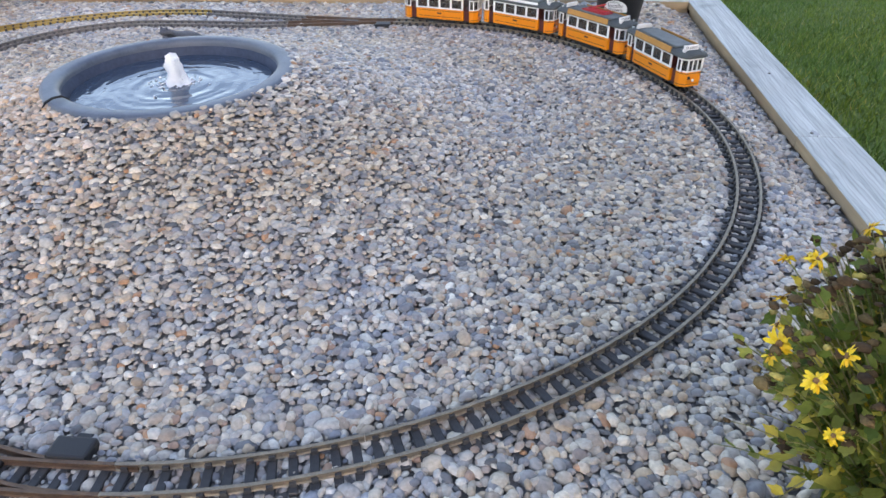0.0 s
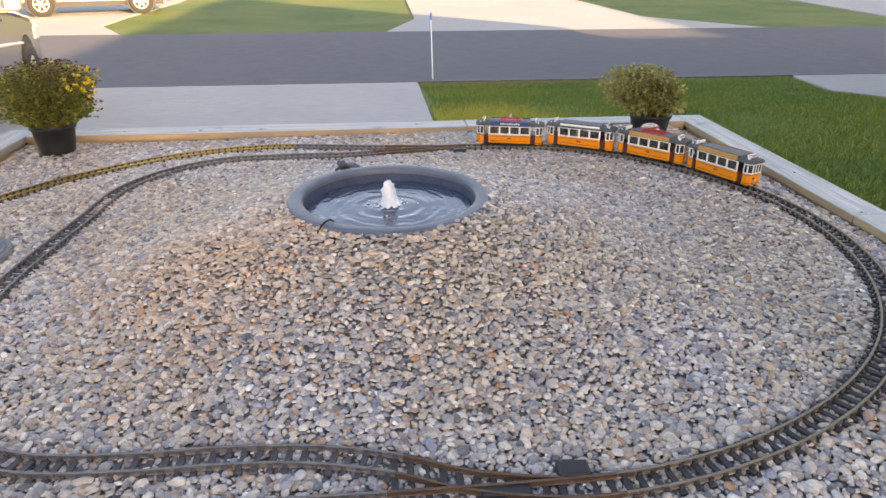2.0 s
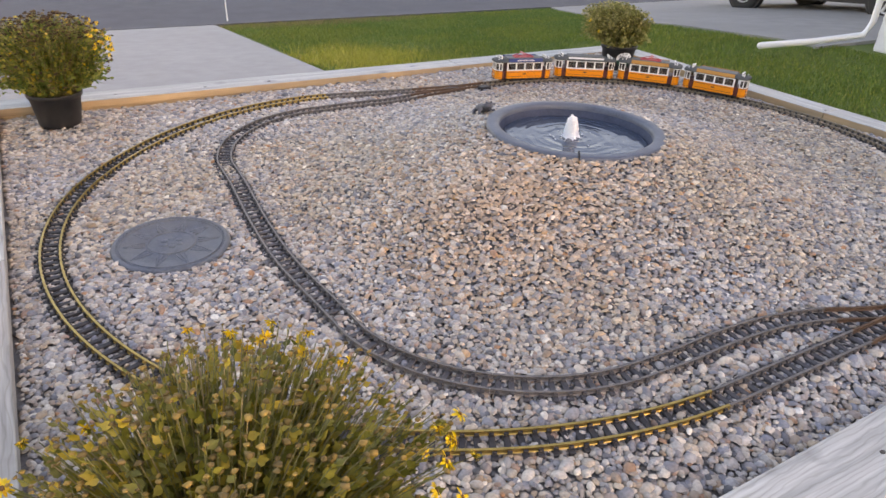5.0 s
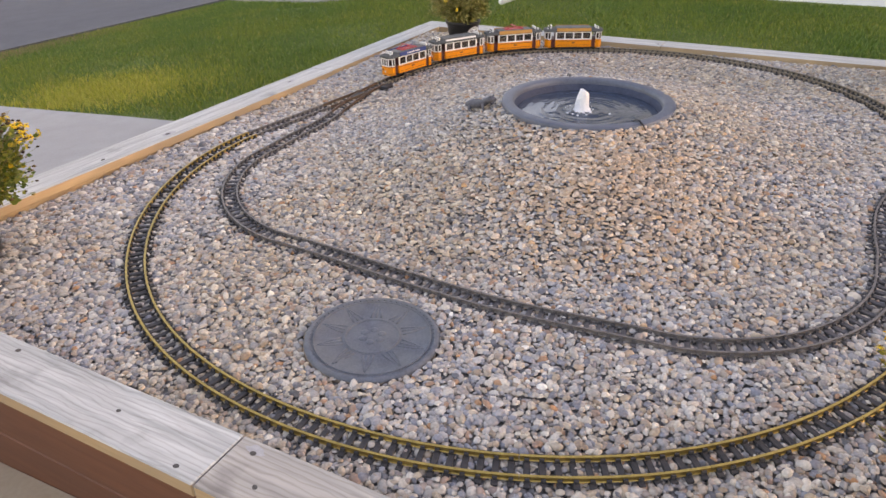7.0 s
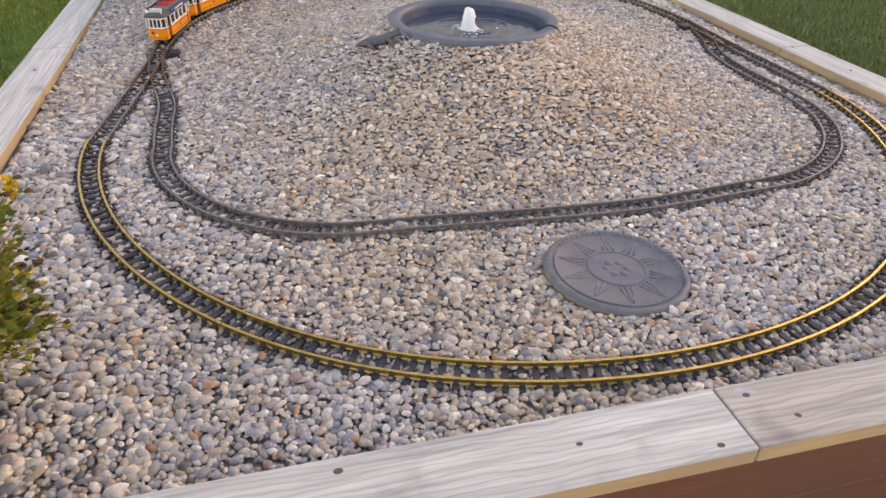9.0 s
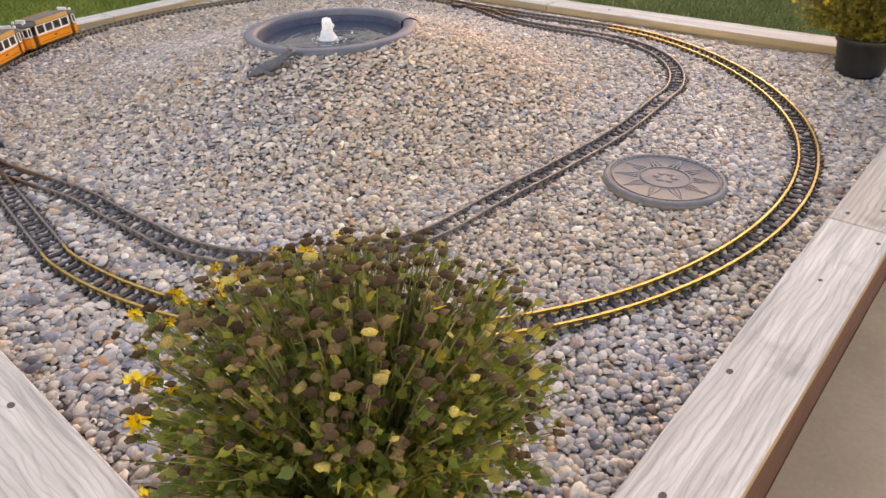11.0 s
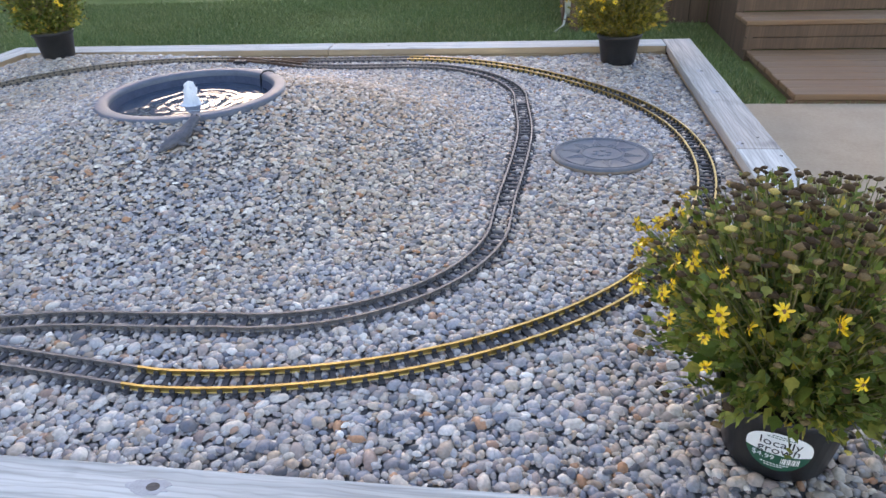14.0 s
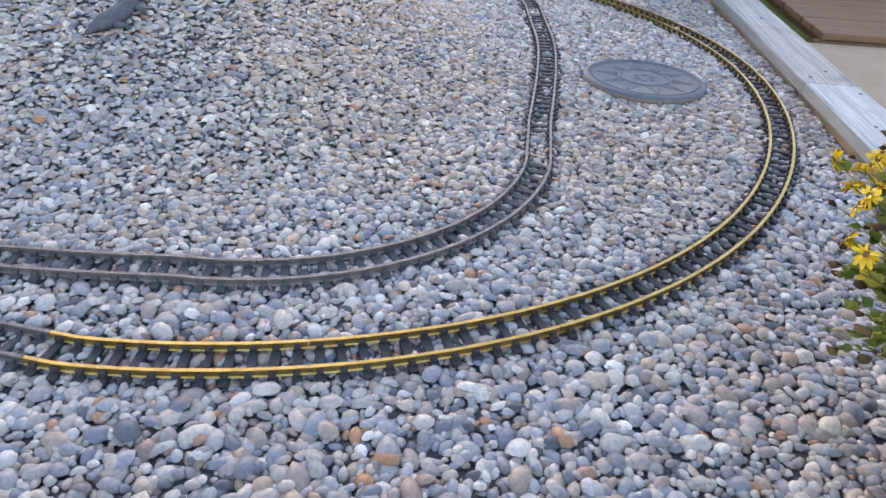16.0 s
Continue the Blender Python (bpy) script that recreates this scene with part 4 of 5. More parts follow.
def stepping_stone():
    st = thing("stepping_stone", "round dark grey stepping stone with raised ring and spokes", "stepping stone", at=pose(DISC_X, DISC_Y, float(bed_z(DISC_X, DISC_Y)) - 0.006, 1.5, -1.0, 20))
    bm = bmesh.new()
    R = DISC_R
    lathe(bm, [(0.001, -0.016), (R - 0.01, -0.016), (R, -0.010), (R + 0.001, 0.014), (R - 0.004, 0.020), (R - 0.014, 0.0215), (R - 0.018, 0.018), (0.075, 0.018), (0.001, 0.0185)], 64)
    bmesh.ops.recalc_face_normals(bm, faces=bm.faces[:])
    part("disc", bm, M["stone"], st, smooth=True)
    bm = bmesh.new()
    lathe(bm, [(R - 0.003, -0.015), (R + 0.0016, -0.010), (R + 0.0024, 0.008), (R + 0.0006, 0.013), (R - 0.003, 0.013)], 64)
    part("edge_band", bm, M["stone_edge"], st, "tan worn edge", smooth=True)
    for r, w in ((0.072, 0.004), (R - 0.024, 0.002)):
        bm = bmesh.new()
        lathe(bm, [(r - w, 0.0172), (r - w * 0.5, 0.0212), (r + w * 0.5, 0.0212), (r + w, 0.0172)], 48)
        part("ring", bm, M["stone"], st, smooth=True)
    for i in range(60):
        a = i * 2 * math.pi / 60
        bm = bmesh.new()
        ball(bm, 0.0042, ((R - 0.0145) * math.cos(a), (R - 0.0145) * math.sin(a), 0.0192), (1, 1, 0.8), 1)
        part("bead", bm, M["stone"], st, smooth=True)
    # long rays, each of three low ribs drawn to a point
    for i in range(10):
        for k in (-1, 0, 1):
            a = radians(i * 36 + 5)
            c, s = math.cos(a), math.sin(a)
            bm = bmesh.new()
            tube(bm, [(r * c - b * s, r * s + b * c, 0.0165) for r, b in ((0.080, k * 0.014), (0.105, k * 0.011), (R - 0.045, k * 0.004), (R - 0.032, 0.0))], 0.0042, 0.0020, 6)
            part("ray", bm, M["stone"], st, smooth=True)
    for i in range(6):
        a = radians(i * 60)
        bm = bmesh.new()
        ball(bm, 0.012, (0.026 * math.cos(a), 0.026 * math.sin(a), 0.0175), (1.0, 1.0, 0.3), 2)
        part("petal", bm, M["stone"], st, smooth=True)
    return st


stepping_stone()


# ---- potted plants ----
def leaf_cloud(name, pos, out, size, g, mat, parent, label):
    """Lobed leaves: five-pointed blades, folded a little along the rib."""
    n = len(pos)
    shape = np.array([(0, 0, 0), (0.34, 0.30, 0.05), (0.30, 0.58, 0.02), (0.16, 0.66, 0.03), (0, 1.0, -0.06), (-0.16, 0.66, 0.03), (-0.30, 0.58, 0.02), (-0.34, 0.30, 0.05)])
    tri = np.array([(0, 1, 2), (0, 2, 3), (0, 3, 4), (0, 4, 5), (0, 5, 6), (0, 6, 7)])
    d = out / np.linalg.norm(out, axis=1, keepdims=True)
    rnd = g.normal(0, 1, (n, 3))
    u = np.cross(d, rnd)
    u /= np.linalg.norm(u, axis=1, keepdims=True)
    w = np.cross(u, d)
    v = (shape[None, :, 0:1] * u[:, None] + shape[None, :, 1:2] * d[:, None] + shape[None, :, 2:3] * w[:, None]) * size[:, None, None] + pos[:, None]
    me = np_mesh(name, v.reshape(-1, 3), (tri[None] + (np.arange(n) * 8)[:, None, None]).reshape(-1, 3))
    return tagged(link_mesh(name, me, mat, parent, label), kind="stuff")


def flower_mesh(seed):
    g = np.random.default_rng(seed)
    bm = bmesh.new()
    for i in range(17):
        if g.uniform() < 0.12:
            continue
        a = i * 2 * math.pi / 17 + g.normal(0, 0.10)
        m = pose(0, 0, 0, 0, 0, math.degrees(a)) @ pose(0, 0, 0, g.normal(0, 20), g.normal(12, 22), 0) @ Matrix.Scale(float(g.uniform(0.75, 1.1)), 4)
        q = [m @ Vector(p) for p in ((0.003, -0.0014, 0), (0.010, -0.0034, 0.0012), (0.018, -0.0028, -0.0010), (0.0215, 0.0004, -0.0022), (0.0175, 0.0029, -0.0008), (0.010, 0.0034, 0.0012), (0.003, 0.0014, 0))]
        bm.faces.new([bm.verts.new(p) for p in q])
    k = len(bm.faces)
    ball(bm, 0.0056, (0, 0, 0.0014), (1, 1, 0.55), 1)
    bm.faces.ensure_lookup_table()
    for f in bm.faces[k:]:
        f.material_index = 1
    me = bpy.data.meshes.new("flower")
    bm.to_mesh(me)
    bm.free()
    me.materials.append(M["petal"])
    me.materials.append(M["eye"])
    return me


FLOWERS = [flower_mesh(k) for k in range(5)]


def potted_plant(key, w, h, stems, leaves, flowers, seed, label, leaf_mat, heads=0.75, flower_side=None, top=0.150, head_mat=None, lean=0.0, skirt=0.20, head_size=1.0):
    g = np.random.default_rng(seed)
    px, py = POTS[key]
    base = float(bed_z(px, py)) + 0.004
    p = thing("potted_plant", label, "plant", "potted plants", at=pose(px, py, base))
    bm = bmesh.new()
    lathe(bm, [(0.001, 0.0), (0.084, 0.0), (0.088, 0.006), (0.107, top - 0.022), (0.114, top - 0.020), (0.117, top - 0.004), (0.116, top), (0.110, top), (0.105, top - 0.03), (0.085, 0.02), (0.001, 0.02)], 40)
    bmesh.ops.recalc_face_normals(bm, faces=bm.faces[:])
    part("pot", bm, M["pot"], p, "black plastic nursery pot", smooth=True)
    bm = bmesh.new()
    lathe(bm, [(0.106, top - 0.024), (0.06, top - 0.016), (0.001, top - 0.012)], 24)
    part("potting_soil", bm, M["pot_soil"], p)
    # stems fan out to a dome
    R = w / 2
    az = g.uniform(0, 2 * np.pi, stems)
    rr = np.sqrt(g.uniform(0.0, 1.0, stems)) * R * g.uniform(0.86, 1.06, stems)
    wob = 1 + 0.10 * np.sin(az * 3 + seed) + 0.06 * np.sin(az * 5 + 2 * seed)
    rr = rr * wob
    tz = top + h * np.sqrt(np.clip(1 - (rr / (R * 1.15)) ** 2 * 0.55, 0.05, 1)) * g.uniform(0.8, 1.04, stems)
    # low side shoots fill the skirt of the bush
    low = g.random(stems) < skirt
    rr = np.where(low, R * g.uniform(0.74, 0.98, stems) * wob, rr)
    tz = np.where(low, top + h * g.uniform(0.10, 0.66, stems), tz)
    # the inner tips come first: they carry the dry heads
    order = np.argsort(rr * g.uniform(0.55, 1.45, stems))
    az, rr, tz = az[order], rr[order], tz[order]
    tip = np.stack([rr * np.cos(az), rr * np.sin(az), tz], -1)
    tip[:, 0] += lean
    a0, r0 = az + g.normal(0, 0.4, stems), 0.015 + 0.06 * rr / R
    root = np.stack([r0 * np.cos(a0), r0 * np.sin(a0), np.full(stems, top - 0.015)], -1)
    mid = root * 0.45 + tip * 0.55
    mid[:, :2] *= 0.96
    mid[:, 2] += 0.045
    ts = np.array([0, 0.3, 0.6, 0.85, 1.0])
    pts = ((1 - ts) ** 2)[None, :, None] * root[:, None] + (2 * ts * (1 - ts))[None, :, None] * mid[:, None] + (ts**2)[None, :, None] * tip[:, None]
    ring = np.array([(math.cos(k * 2.0944), math.sin(k * 2.0944), 0) for k in range(3)])
    rad = (0.0021 * (1 - 0.55 * ts))[None, :, None, None]
    v = pts[:, :, None, :] + ring[None, None] * rad
    nv = 15
    tri = []
    for i in range(4):
        for k in range(3):
            a, b = i * 3 + k, i * 3 + (k + 1) % 3
            tri += [(a, b, b + 3), (a, b + 3, a + 3)]
    me = np_mesh("stem_mass", v.reshape(-1, 3), (np.array(tri)[None] + (np.arange(stems) * nv)[:, None, None]).reshape(-1, 3))
    tagged(link_mesh("stem_mass", me, M["stem"], p, "thin green stems"), kind="stuff")
    # leaves along the stems
    si = g.integers(0, stems, leaves)
    t = g.beta(1.7, 1.7, leaves) * 0.93 + 0.06
    q = ((1 - t) ** 2)[:, None] * root[si] + (2 * t * (1 - t))[:, None] * mid[si] + (t**2)[:, None] * tip[si]
    out = q * np.array([1, 1, 0.25]) + g.normal(0, 0.10, (leaves, 3)) + np.array([0, 0, 0.03])
    size = g.uniform(0.013, 0.027, leaves) * (1.25 - 0.45 * t)
    leaf_cloud("foliage", q, out, size, g, leaf_mat, p, "small lobed leaves")
    # large lower leaves spilling over the pot's lip, with a few yellowed ones
    nl = 190
    a = g.uniform(0, 2 * np.pi, nl)
    r = g.uniform(0.085, 0.70 * R, nl)
    q = np.stack([r * np.cos(a), r * np.sin(a), top + 0.004 + g.uniform(0.0, 0.10, nl) + 0.35 * (r - 0.085)], -1)
    out = np.stack([np.cos(a), np.sin(a), g.uniform(-0.5, 0.35, nl)], -1)
    leaf_cloud("lower_leaves", q, out, g.uniform(0.024, 0.046, nl), g, leaf_mat, p, "broad lobed lower leaves")
    # dry heads on the tips
    nh = int(stems * heads)
    unit = [(math.cos(k * math.pi / 3), math.sin(k * math.pi / 3), z) for z in (-0.25, 0.25) for k in range(6)] + [(0, 0, 0.75), (0, 0, -0.7)]
    unit = np.array(unit)
    tri = []
    for k in range(6):
        a, b = k, (k + 1) % 6
        tri += [(a, b, b + 6), (a, b + 6, a + 6), (a + 6, b + 6, 12), (b, a, 13)]
    hs = head_size * g.uniform(0.0036, 0.0076, nh) * np.linspace(1.3, 0.85, nh)
    unit = unit * np.array([1, 1, 0.85])
    v = unit[None] * hs[:, None, None] * g.uniform(0.6, 1.4, (nh, 14, 1)) + tip[:nh, None]
    me = np_mesh("seed_head_mass", v.reshape(-1, 3), (np.array(tri)[None] + (np.arange(nh) * 14)[:, None, None]).reshape(-1, 3))
    tagged(link_mesh("seed_head_mass", me, head_mat or M["seed"], p, "small dry flower heads"), kind="stuff")
    # open flowers near the outside
    order = [i for i in range(nh, stems)]
    if flower_side is not None:
        fx, fy = math.cos(radians(flower_side)), math.sin(radians(flower_side))
        order.sort(key=lambda i: -(tip[i, 0] * fx + tip[i, 1] * fy) + g.normal(0, 0.11))
    else:
        order.sort(key=lambda i: -math.hypot(tip[i, 0], tip[i, 1]) + g.normal(0, 0.2))
    order = [i for i in order if tip[i, 2] > top + 0.42 * h]
    for i in order[:flowers]:
        x, y, z = tip[i]
        nrm = Vector((x * 1.2, y * 1.2, 0.16)) + Vector(g.normal(0, 0.2, 3))
        ob = new("flower", FLOWERS[i % 5])
        ob.parent = p
        ob.matrix_basis = Matrix.Translation((x, y, z)) @ nrm.to_track_quat("Z", "Y").to_matrix().to_4x4() @ Matrix.Scale(float(g.uniform(0.45, 0.80)), 4)
    return p


nw = potted_plant("nw", 0.55, 0.33, 900, 11000, 38, 21, "bushy yellow chrysanthemum with many faded brown heads in black pot", M["leaf"], 0.74, 12, skirt=0.27)
ne = potted_plant("ne", 0.46, 0.255, 620, 7000, 5, 22, "round olive-green chrysanthemum in a black pot, nearly flowerless", M["leaf_pale"], 0.96, None, 0.150, M["leaf_pale"], -0.075)
sw = potted_plant("sw", 0.61, 0.325, 900, 11500, 46, 23, "bushy olive-gold chrysanthemum in a black pot with scattered yellow flowers", M["leaf_gold"], 0.86, None, 0.150, M["seed_gold"], 0.03, head_size=0.62)
se = potted_plant("se", 0.46, 0.30, 620, 7500, 30, 24, "green chrysanthemum in a black pot with yellow flowers", M["leaf"], 0.92, 215)


def pot_label(plant, turn, price):
    """An oval sticker bent round the pot."""
    lab = None

    def bend(me, lift):
        for v in me.vertices:
            x, z = v.co.x, v.co.y
            r = 0.088 + (z + 0.074 - 0.006) * 0.156 + lift + v.co.z
            a = x / 0.099
            v.co = (r * math.sin(a), -r * math.cos(a), z + 0.074)

    def oval(a, b, z0, z1, mat, name, lift, parent, label):
        bm = bmesh.new()
        rows = []
        for j in range(13):
            z = z0 + (z1 - z0) * j / 12
            hw = a * math.sqrt(max(0.0004, 1 - (z / b) ** 2))
            rows.append([bm.verts.new((hw * (2 * i / 12 - 1), z, 0)) for i in range(13)])
        for r0, r1 in zip(rows, rows[1:]):
            for i in range(12):
                bm.faces.new((r0[i], r0[i + 1], r1[i + 1], r1[i]))
        me = bpy.data.meshes.new(name)
        bm.to_mesh(me)
        bm.free()
        bend(me, lift)
        return link_mesh(name, me, mat, parent, label, at=pose(0, 0, 0, 0, 0, turn) if parent is plant else None)

    lab = oval(0.052, 0.045, -0.0444, 0.0444, M["label_white"], "sticker", 0.0012, plant, "white and green oval sticker")
    oval(0.052, 0.045, -0.0443, -0.006, M["label_green"], "green_band", 0.0017, lab, "dark green lower band")
    lines = [("locally", 0.025, 0.0, 0.0205, M["ink"]), ("grown", 0.025, 0.0, 0.004, M["ink"])]
    if price:
        lines.append(("$4.99", 0.016, -0.022, -0.015, M["label_white"]))
    for body, size, x, z, mat in lines:
        me = words(body, size, 0.0001)
        for v in me.vertices:
            v.co.x, v.co.y = v.co.x + x, v.co.y + z
        bend(me, 0.0022)
        link_mesh("lettering", me, mat, lab)
    bm = bmesh.new()
    for i in range(12):
        box(bm, 0.006 + i * 0.0024, 0.0068 + i * 0.0024 + 0.0006 * (i % 3), -0.025, -0.0105, 0, 0.0001)
    for z, x0, x1 in ((-0.0300, -0.024, 0.022), (-0.0350, -0.018, 0.016)):
        for k in range(int((x1 - x0) / 0.005)):
            box(bm, x0 + 0.005 * k, x0 + 0.005 * k + 0.0036, z, z + 0.0022, 0, 0.0001)
    me = bpy.data.meshes.new("bars")
    bm.to_mesh(me)
    bm.free()
    bend(me, 0.0026)
    link_mesh("bars", me, M["label_white"], lab)
    bm = bmesh.new()
    for z, x0, x1 in ((0.0380, -0.014, 0.014), (0.0335, -0.020, 0.020)):
        for k in range(int((x1 - x0) / 0.005)):
            box(bm, x0 + 0.005 * k, x0 + 0.005 * k + 0.0036, z, z + 0.0020, 0, 0.0001)
    me = bpy.data.meshes.new("bars")
    bm.to_mesh(me)
    bm.free()
    bend(me, 0.0026)
    link_mesh("bars", me, M["label_green"], lab)


pot_label(nw, 162, True)
pot_label(ne, -18, False)


# ---- tram ----
def tram_car(kind):
    """One four-wheeled car; x runs forward, z up from the rail head. kind: blue, white, brown_pan or brown."""
    note = {"blue": "blue boards and red pantograph", "white": "white roof strips", "brown_pan": "brown boards and red pantograph", "brown": "brown boards and plain roof"}[kind]
    c = thing("tram_car", "orange and white model tram car, " + note, "model tram", "tram cars on the track")
    H, Wd = 0.112, 0.049
    # underframe and running gear
    bm = boxed(-0.15, 0.15, -0.036, 0.036, 0.010, 0.024, 0.002)
    box(bm, -0.07, 0.07, -0.041, 0.041, 0.006, 0.022, 0.002)
    part("underframe", bm, M["black"], c, "black underframe")
    for sx in (-1, 1):
        for sy in (-1, 1):
            bm = bmesh.new()
            cone(bm, 0.015, 0.015, -0.003, 0.003, 20)
            cone(bm, 0.017, 0.017, -0.0042, -0.003, 20)
            part("wheel", bm, M["wheel"], c, at=pose(sx * 0.048, sy * 0.0275, 0.0150, 90 * sy, 0, 0))
        bm = boxed(0.150, 0.182, -0.006, 0.006, 0.012, 0.018, 0.002)
        part("coupler", bm, M["black"], c, at=pose(0, 0, 0, 0, 0, 0 if sx > 0 else 180))
    # saloon
    bm = boxed(-0.112, 0.112, -Wd, Wd, 0.020, 0.066, 0.004, seg=2)
    box(bm, -0.110, 0.110, -Wd - 0.0012, Wd + 0.0012, 0.060, 0.0635)
    body = part("body", bm, M["orange"], c, "orange side panels")
    for sy in (-1, 1):
        for z in (0.032, 0.057):
            part("lining", boxed(-0.100, 0.100, sy * Wd - 0.0007, sy * Wd + 0.0007, z, z + 0.0016), M["ink"], body, "thin dark lining")
        part("badge", boxed(-0.010, 0.010, sy * Wd - 0.0008, sy * Wd + 0.0008, 0.044, 0.050), M["ink"], body, "small dark badge")
    part("floor", boxed(-0.165, 0.165, -0.043, 0.043, 0.0665, 0.069), M["maroon"], c)
    for k in range(4):
        bm = boxed(-0.012, 0.012, -0.032, 0.032, 0.069, 0.078, 0.002)
        box(bm, -0.003, 0.003, -0.032, 0.032, 0.078, 0.096, 0.0015)
        part("bench", bm, M["wood_in"], c, "brown wooden seat", at=pose(-0.082 + 0.055 * k, 0, 0))
    for sy in (-1, 1):
        bm = boxed(-0.112, 0.112, sy * (Wd - 0.004), sy * Wd, 0.0662, 0.0725)
        box(bm, -0.112, 0.112, sy * (Wd - 0.004), sy * Wd, 0.1085, 0.116)
        for k in range(5):
            x = -0.1075 + 0.05375 * k
            box(bm, x - 0.0045, x + 0.0045, sy * (Wd - 0.0045), sy * (Wd + 0.0004), 0.070, 0.112, 0.001)
        band = part("window_frame", bm, M["cream"], c, "white window frame")
        for k in range(4):
            x = -0.0806 + 0.05375 * k
            part("pane", boxed(x - 0.0225, x + 0.0225, sy * (Wd - 0.003), sy * (Wd - 0.002), 0.0725, 0.1085), M["pane"], band)
    # end walls of the saloon and the open platforms
    for sx in (-1, 1):
        t = pose(0, 0, 0, 0, 0, 0 if sx > 0 else 180)
        part("bulkhead", boxed(0.106, 0.111, -0.043, 0.043, 0.0665, 0.116), M["maroon"], c, "dark maroon doorway", at=t)
        part("step", boxed(0.113, 0.137, -0.040, 0.040, 0.020, 0.064, 0.002), M["maroon"], c, "dark maroon doorway step", at=t)
        bm = bmesh.new()
        prism(bm, [(0.138, -0.044), (0.158, -0.044), (0.175, -0.027), (0.175, 0.027), (0.158, 0.044), (0.138, 0.044)], 0.017, 0.0665)
        plat = part("platform", bm, M["orange"], c, "orange rounded platform end", at=t)
        bm = bmesh.new()
        ball(bm, 0.0052, (0.1755, 0.0, 0.038), (0.5, 1, 1), 2)
        part("headlight", bm, M["lamp_glass"], plat, "small round headlight")
        part("badge", boxed(0.1748, 0.1758, -0.022, -0.012, 0.042, 0.052), M["ink"], plat, "small dark badge")
        for k in (0.0245, 0.061):
            bm = bmesh.new()
            prism(bm, [(0.140, -0.0446), (0.1583, -0.0446), (0.1757, -0.0272), (0.1757, 0.0272), (0.1583, 0.0446), (0.140, 0.0446)], k, k + 0.0015)
            part("lining", bm, M["ink"], plat)
        # glazed front in three flat faces each side of the nose
        corners = [(0.140, -0.0425), (0.158, -0.0425), (0.1735, -0.026), (0.1735, -0.009), (0.1735, 0.009), (0.1735, 0.026), (0.158, 0.0425), (0.140, 0.0425)]
        bm = bmesh.new()
        for x, y in corners:
            box(bm, x - 0.0022, x + 0.0022, y - 0.0022, y + 0.0022, 0.0665, 0.115)
        for (xa, ya), (xb, yb) in zip(corners, corners[1:]):
            a = math.degrees(math.atan2(yb - ya, xb - xa))
            ln = math.hypot(xb - xa, yb - ya)
            for z0, z1 in ((0.0665, 0.0715), (0.106, 0.115)):
                box(bm, 0, ln, -0.0018, 0.0018, z0, z1, m=pose(xa, ya, 0, 0, 0, a))
        front = part("platform_window_frame", bm, M["cream"], c, "white window frame", at=t)
        for (xa, ya), (xb, yb) in zip(corners, corners[1:]):
            a = math.degrees(math.atan2(yb - ya, xb - xa))
            ln = math.hypot(xb - xa, yb - ya)
            part("pane", boxed(0.002, ln - 0.002, -0.0004, 0.0004, 0.0715, 0.106), M["pane"], front, at=pose(xa, ya, 0, 0, 0, a))
    # roof: arched, with rounded ends, and a raised deck
    bm = bmesh.new()
    sec = [(-0.054, 0.114), (-0.054, 0.119), (-0.046, 0.126), (-0.030, 0.1305), (0.0, 0.132), (0.030, 0.1305), (0.046, 0.126), (0.054, 0.119), (0.054, 0.114)]
    rings = []
    for x, k, dz in ((-0.183, 0.55, -0.006), (-0.176, 0.80, -0.003), (-0.158, 0.97, -0.001), (-0.12, 1.0, 0), (0.12, 1.0, 0), (0.158, 0.97, -0.001), (0.176, 0.80, -0.003), (0.183, 0.55, -0.006)):
        rings.append([bm.verts.new((x, y * k, z + (dz if z > 0.12 else 0))) for y, z in sec])
    for a, b in zip(rings, rings[1:]):
        for i in range(len(sec)):
            j = (i + 1) % len(sec)
            bm.faces.new((a[i], a[j], b[j], b[i]))
    bm.faces.new(rings[0])
    bm.faces.new(list(reversed(rings[-1])))
    bmesh.ops.recalc_face_normals(bm, faces=bm.faces[:])
    roof = part("roof", bm, M["roof"], c, "dark grey arched roof")
    bm = boxed(-0.108, 0.108, -0.036, 0.036, 0.129, 0.1375, 0.004, seg=2)
    part("roof_deck", bm, M["roof_top"], roof, "grey raised roof deck")
    if kind in ("blue", "brown", "brown_pan"):
        for sy in (-1, 1):
            bm = boxed(-0.106, 0.106, -0.0018, 0.0018, 0.0, 0.020, 0.0008)
            board = part("side_board", bm, M["blue" if kind == "blue" else "brown"], roof, "blue advertising board" if kind == "blue" else "brown wooden board", at=pose(0, sy * 0.0555, 0.117, 10 * sy, 0, 0))
            if kind == "blue":
                for k in range(9):
                    hgt = (0.006, 0.0085, 0.006)[k % 3]
                    part("mark", boxed(-0.052 + 0.0118 * k, -0.0445 + 0.0118 * k, sy * 0.0012, sy * 0.0024, 0.006, 0.006 + hgt), M["cream"], board, "white mark")
    else:
        for sy in (-1, 1):
            part("roof_strip", boxed(-0.104, 0.104, -0.003, 0.003, 0, 0.010, 0.001), M["cream"], roof, "white roof strip", at=pose(0, sy * 0.047, 0.1225, 22 * sy, 0, 0))
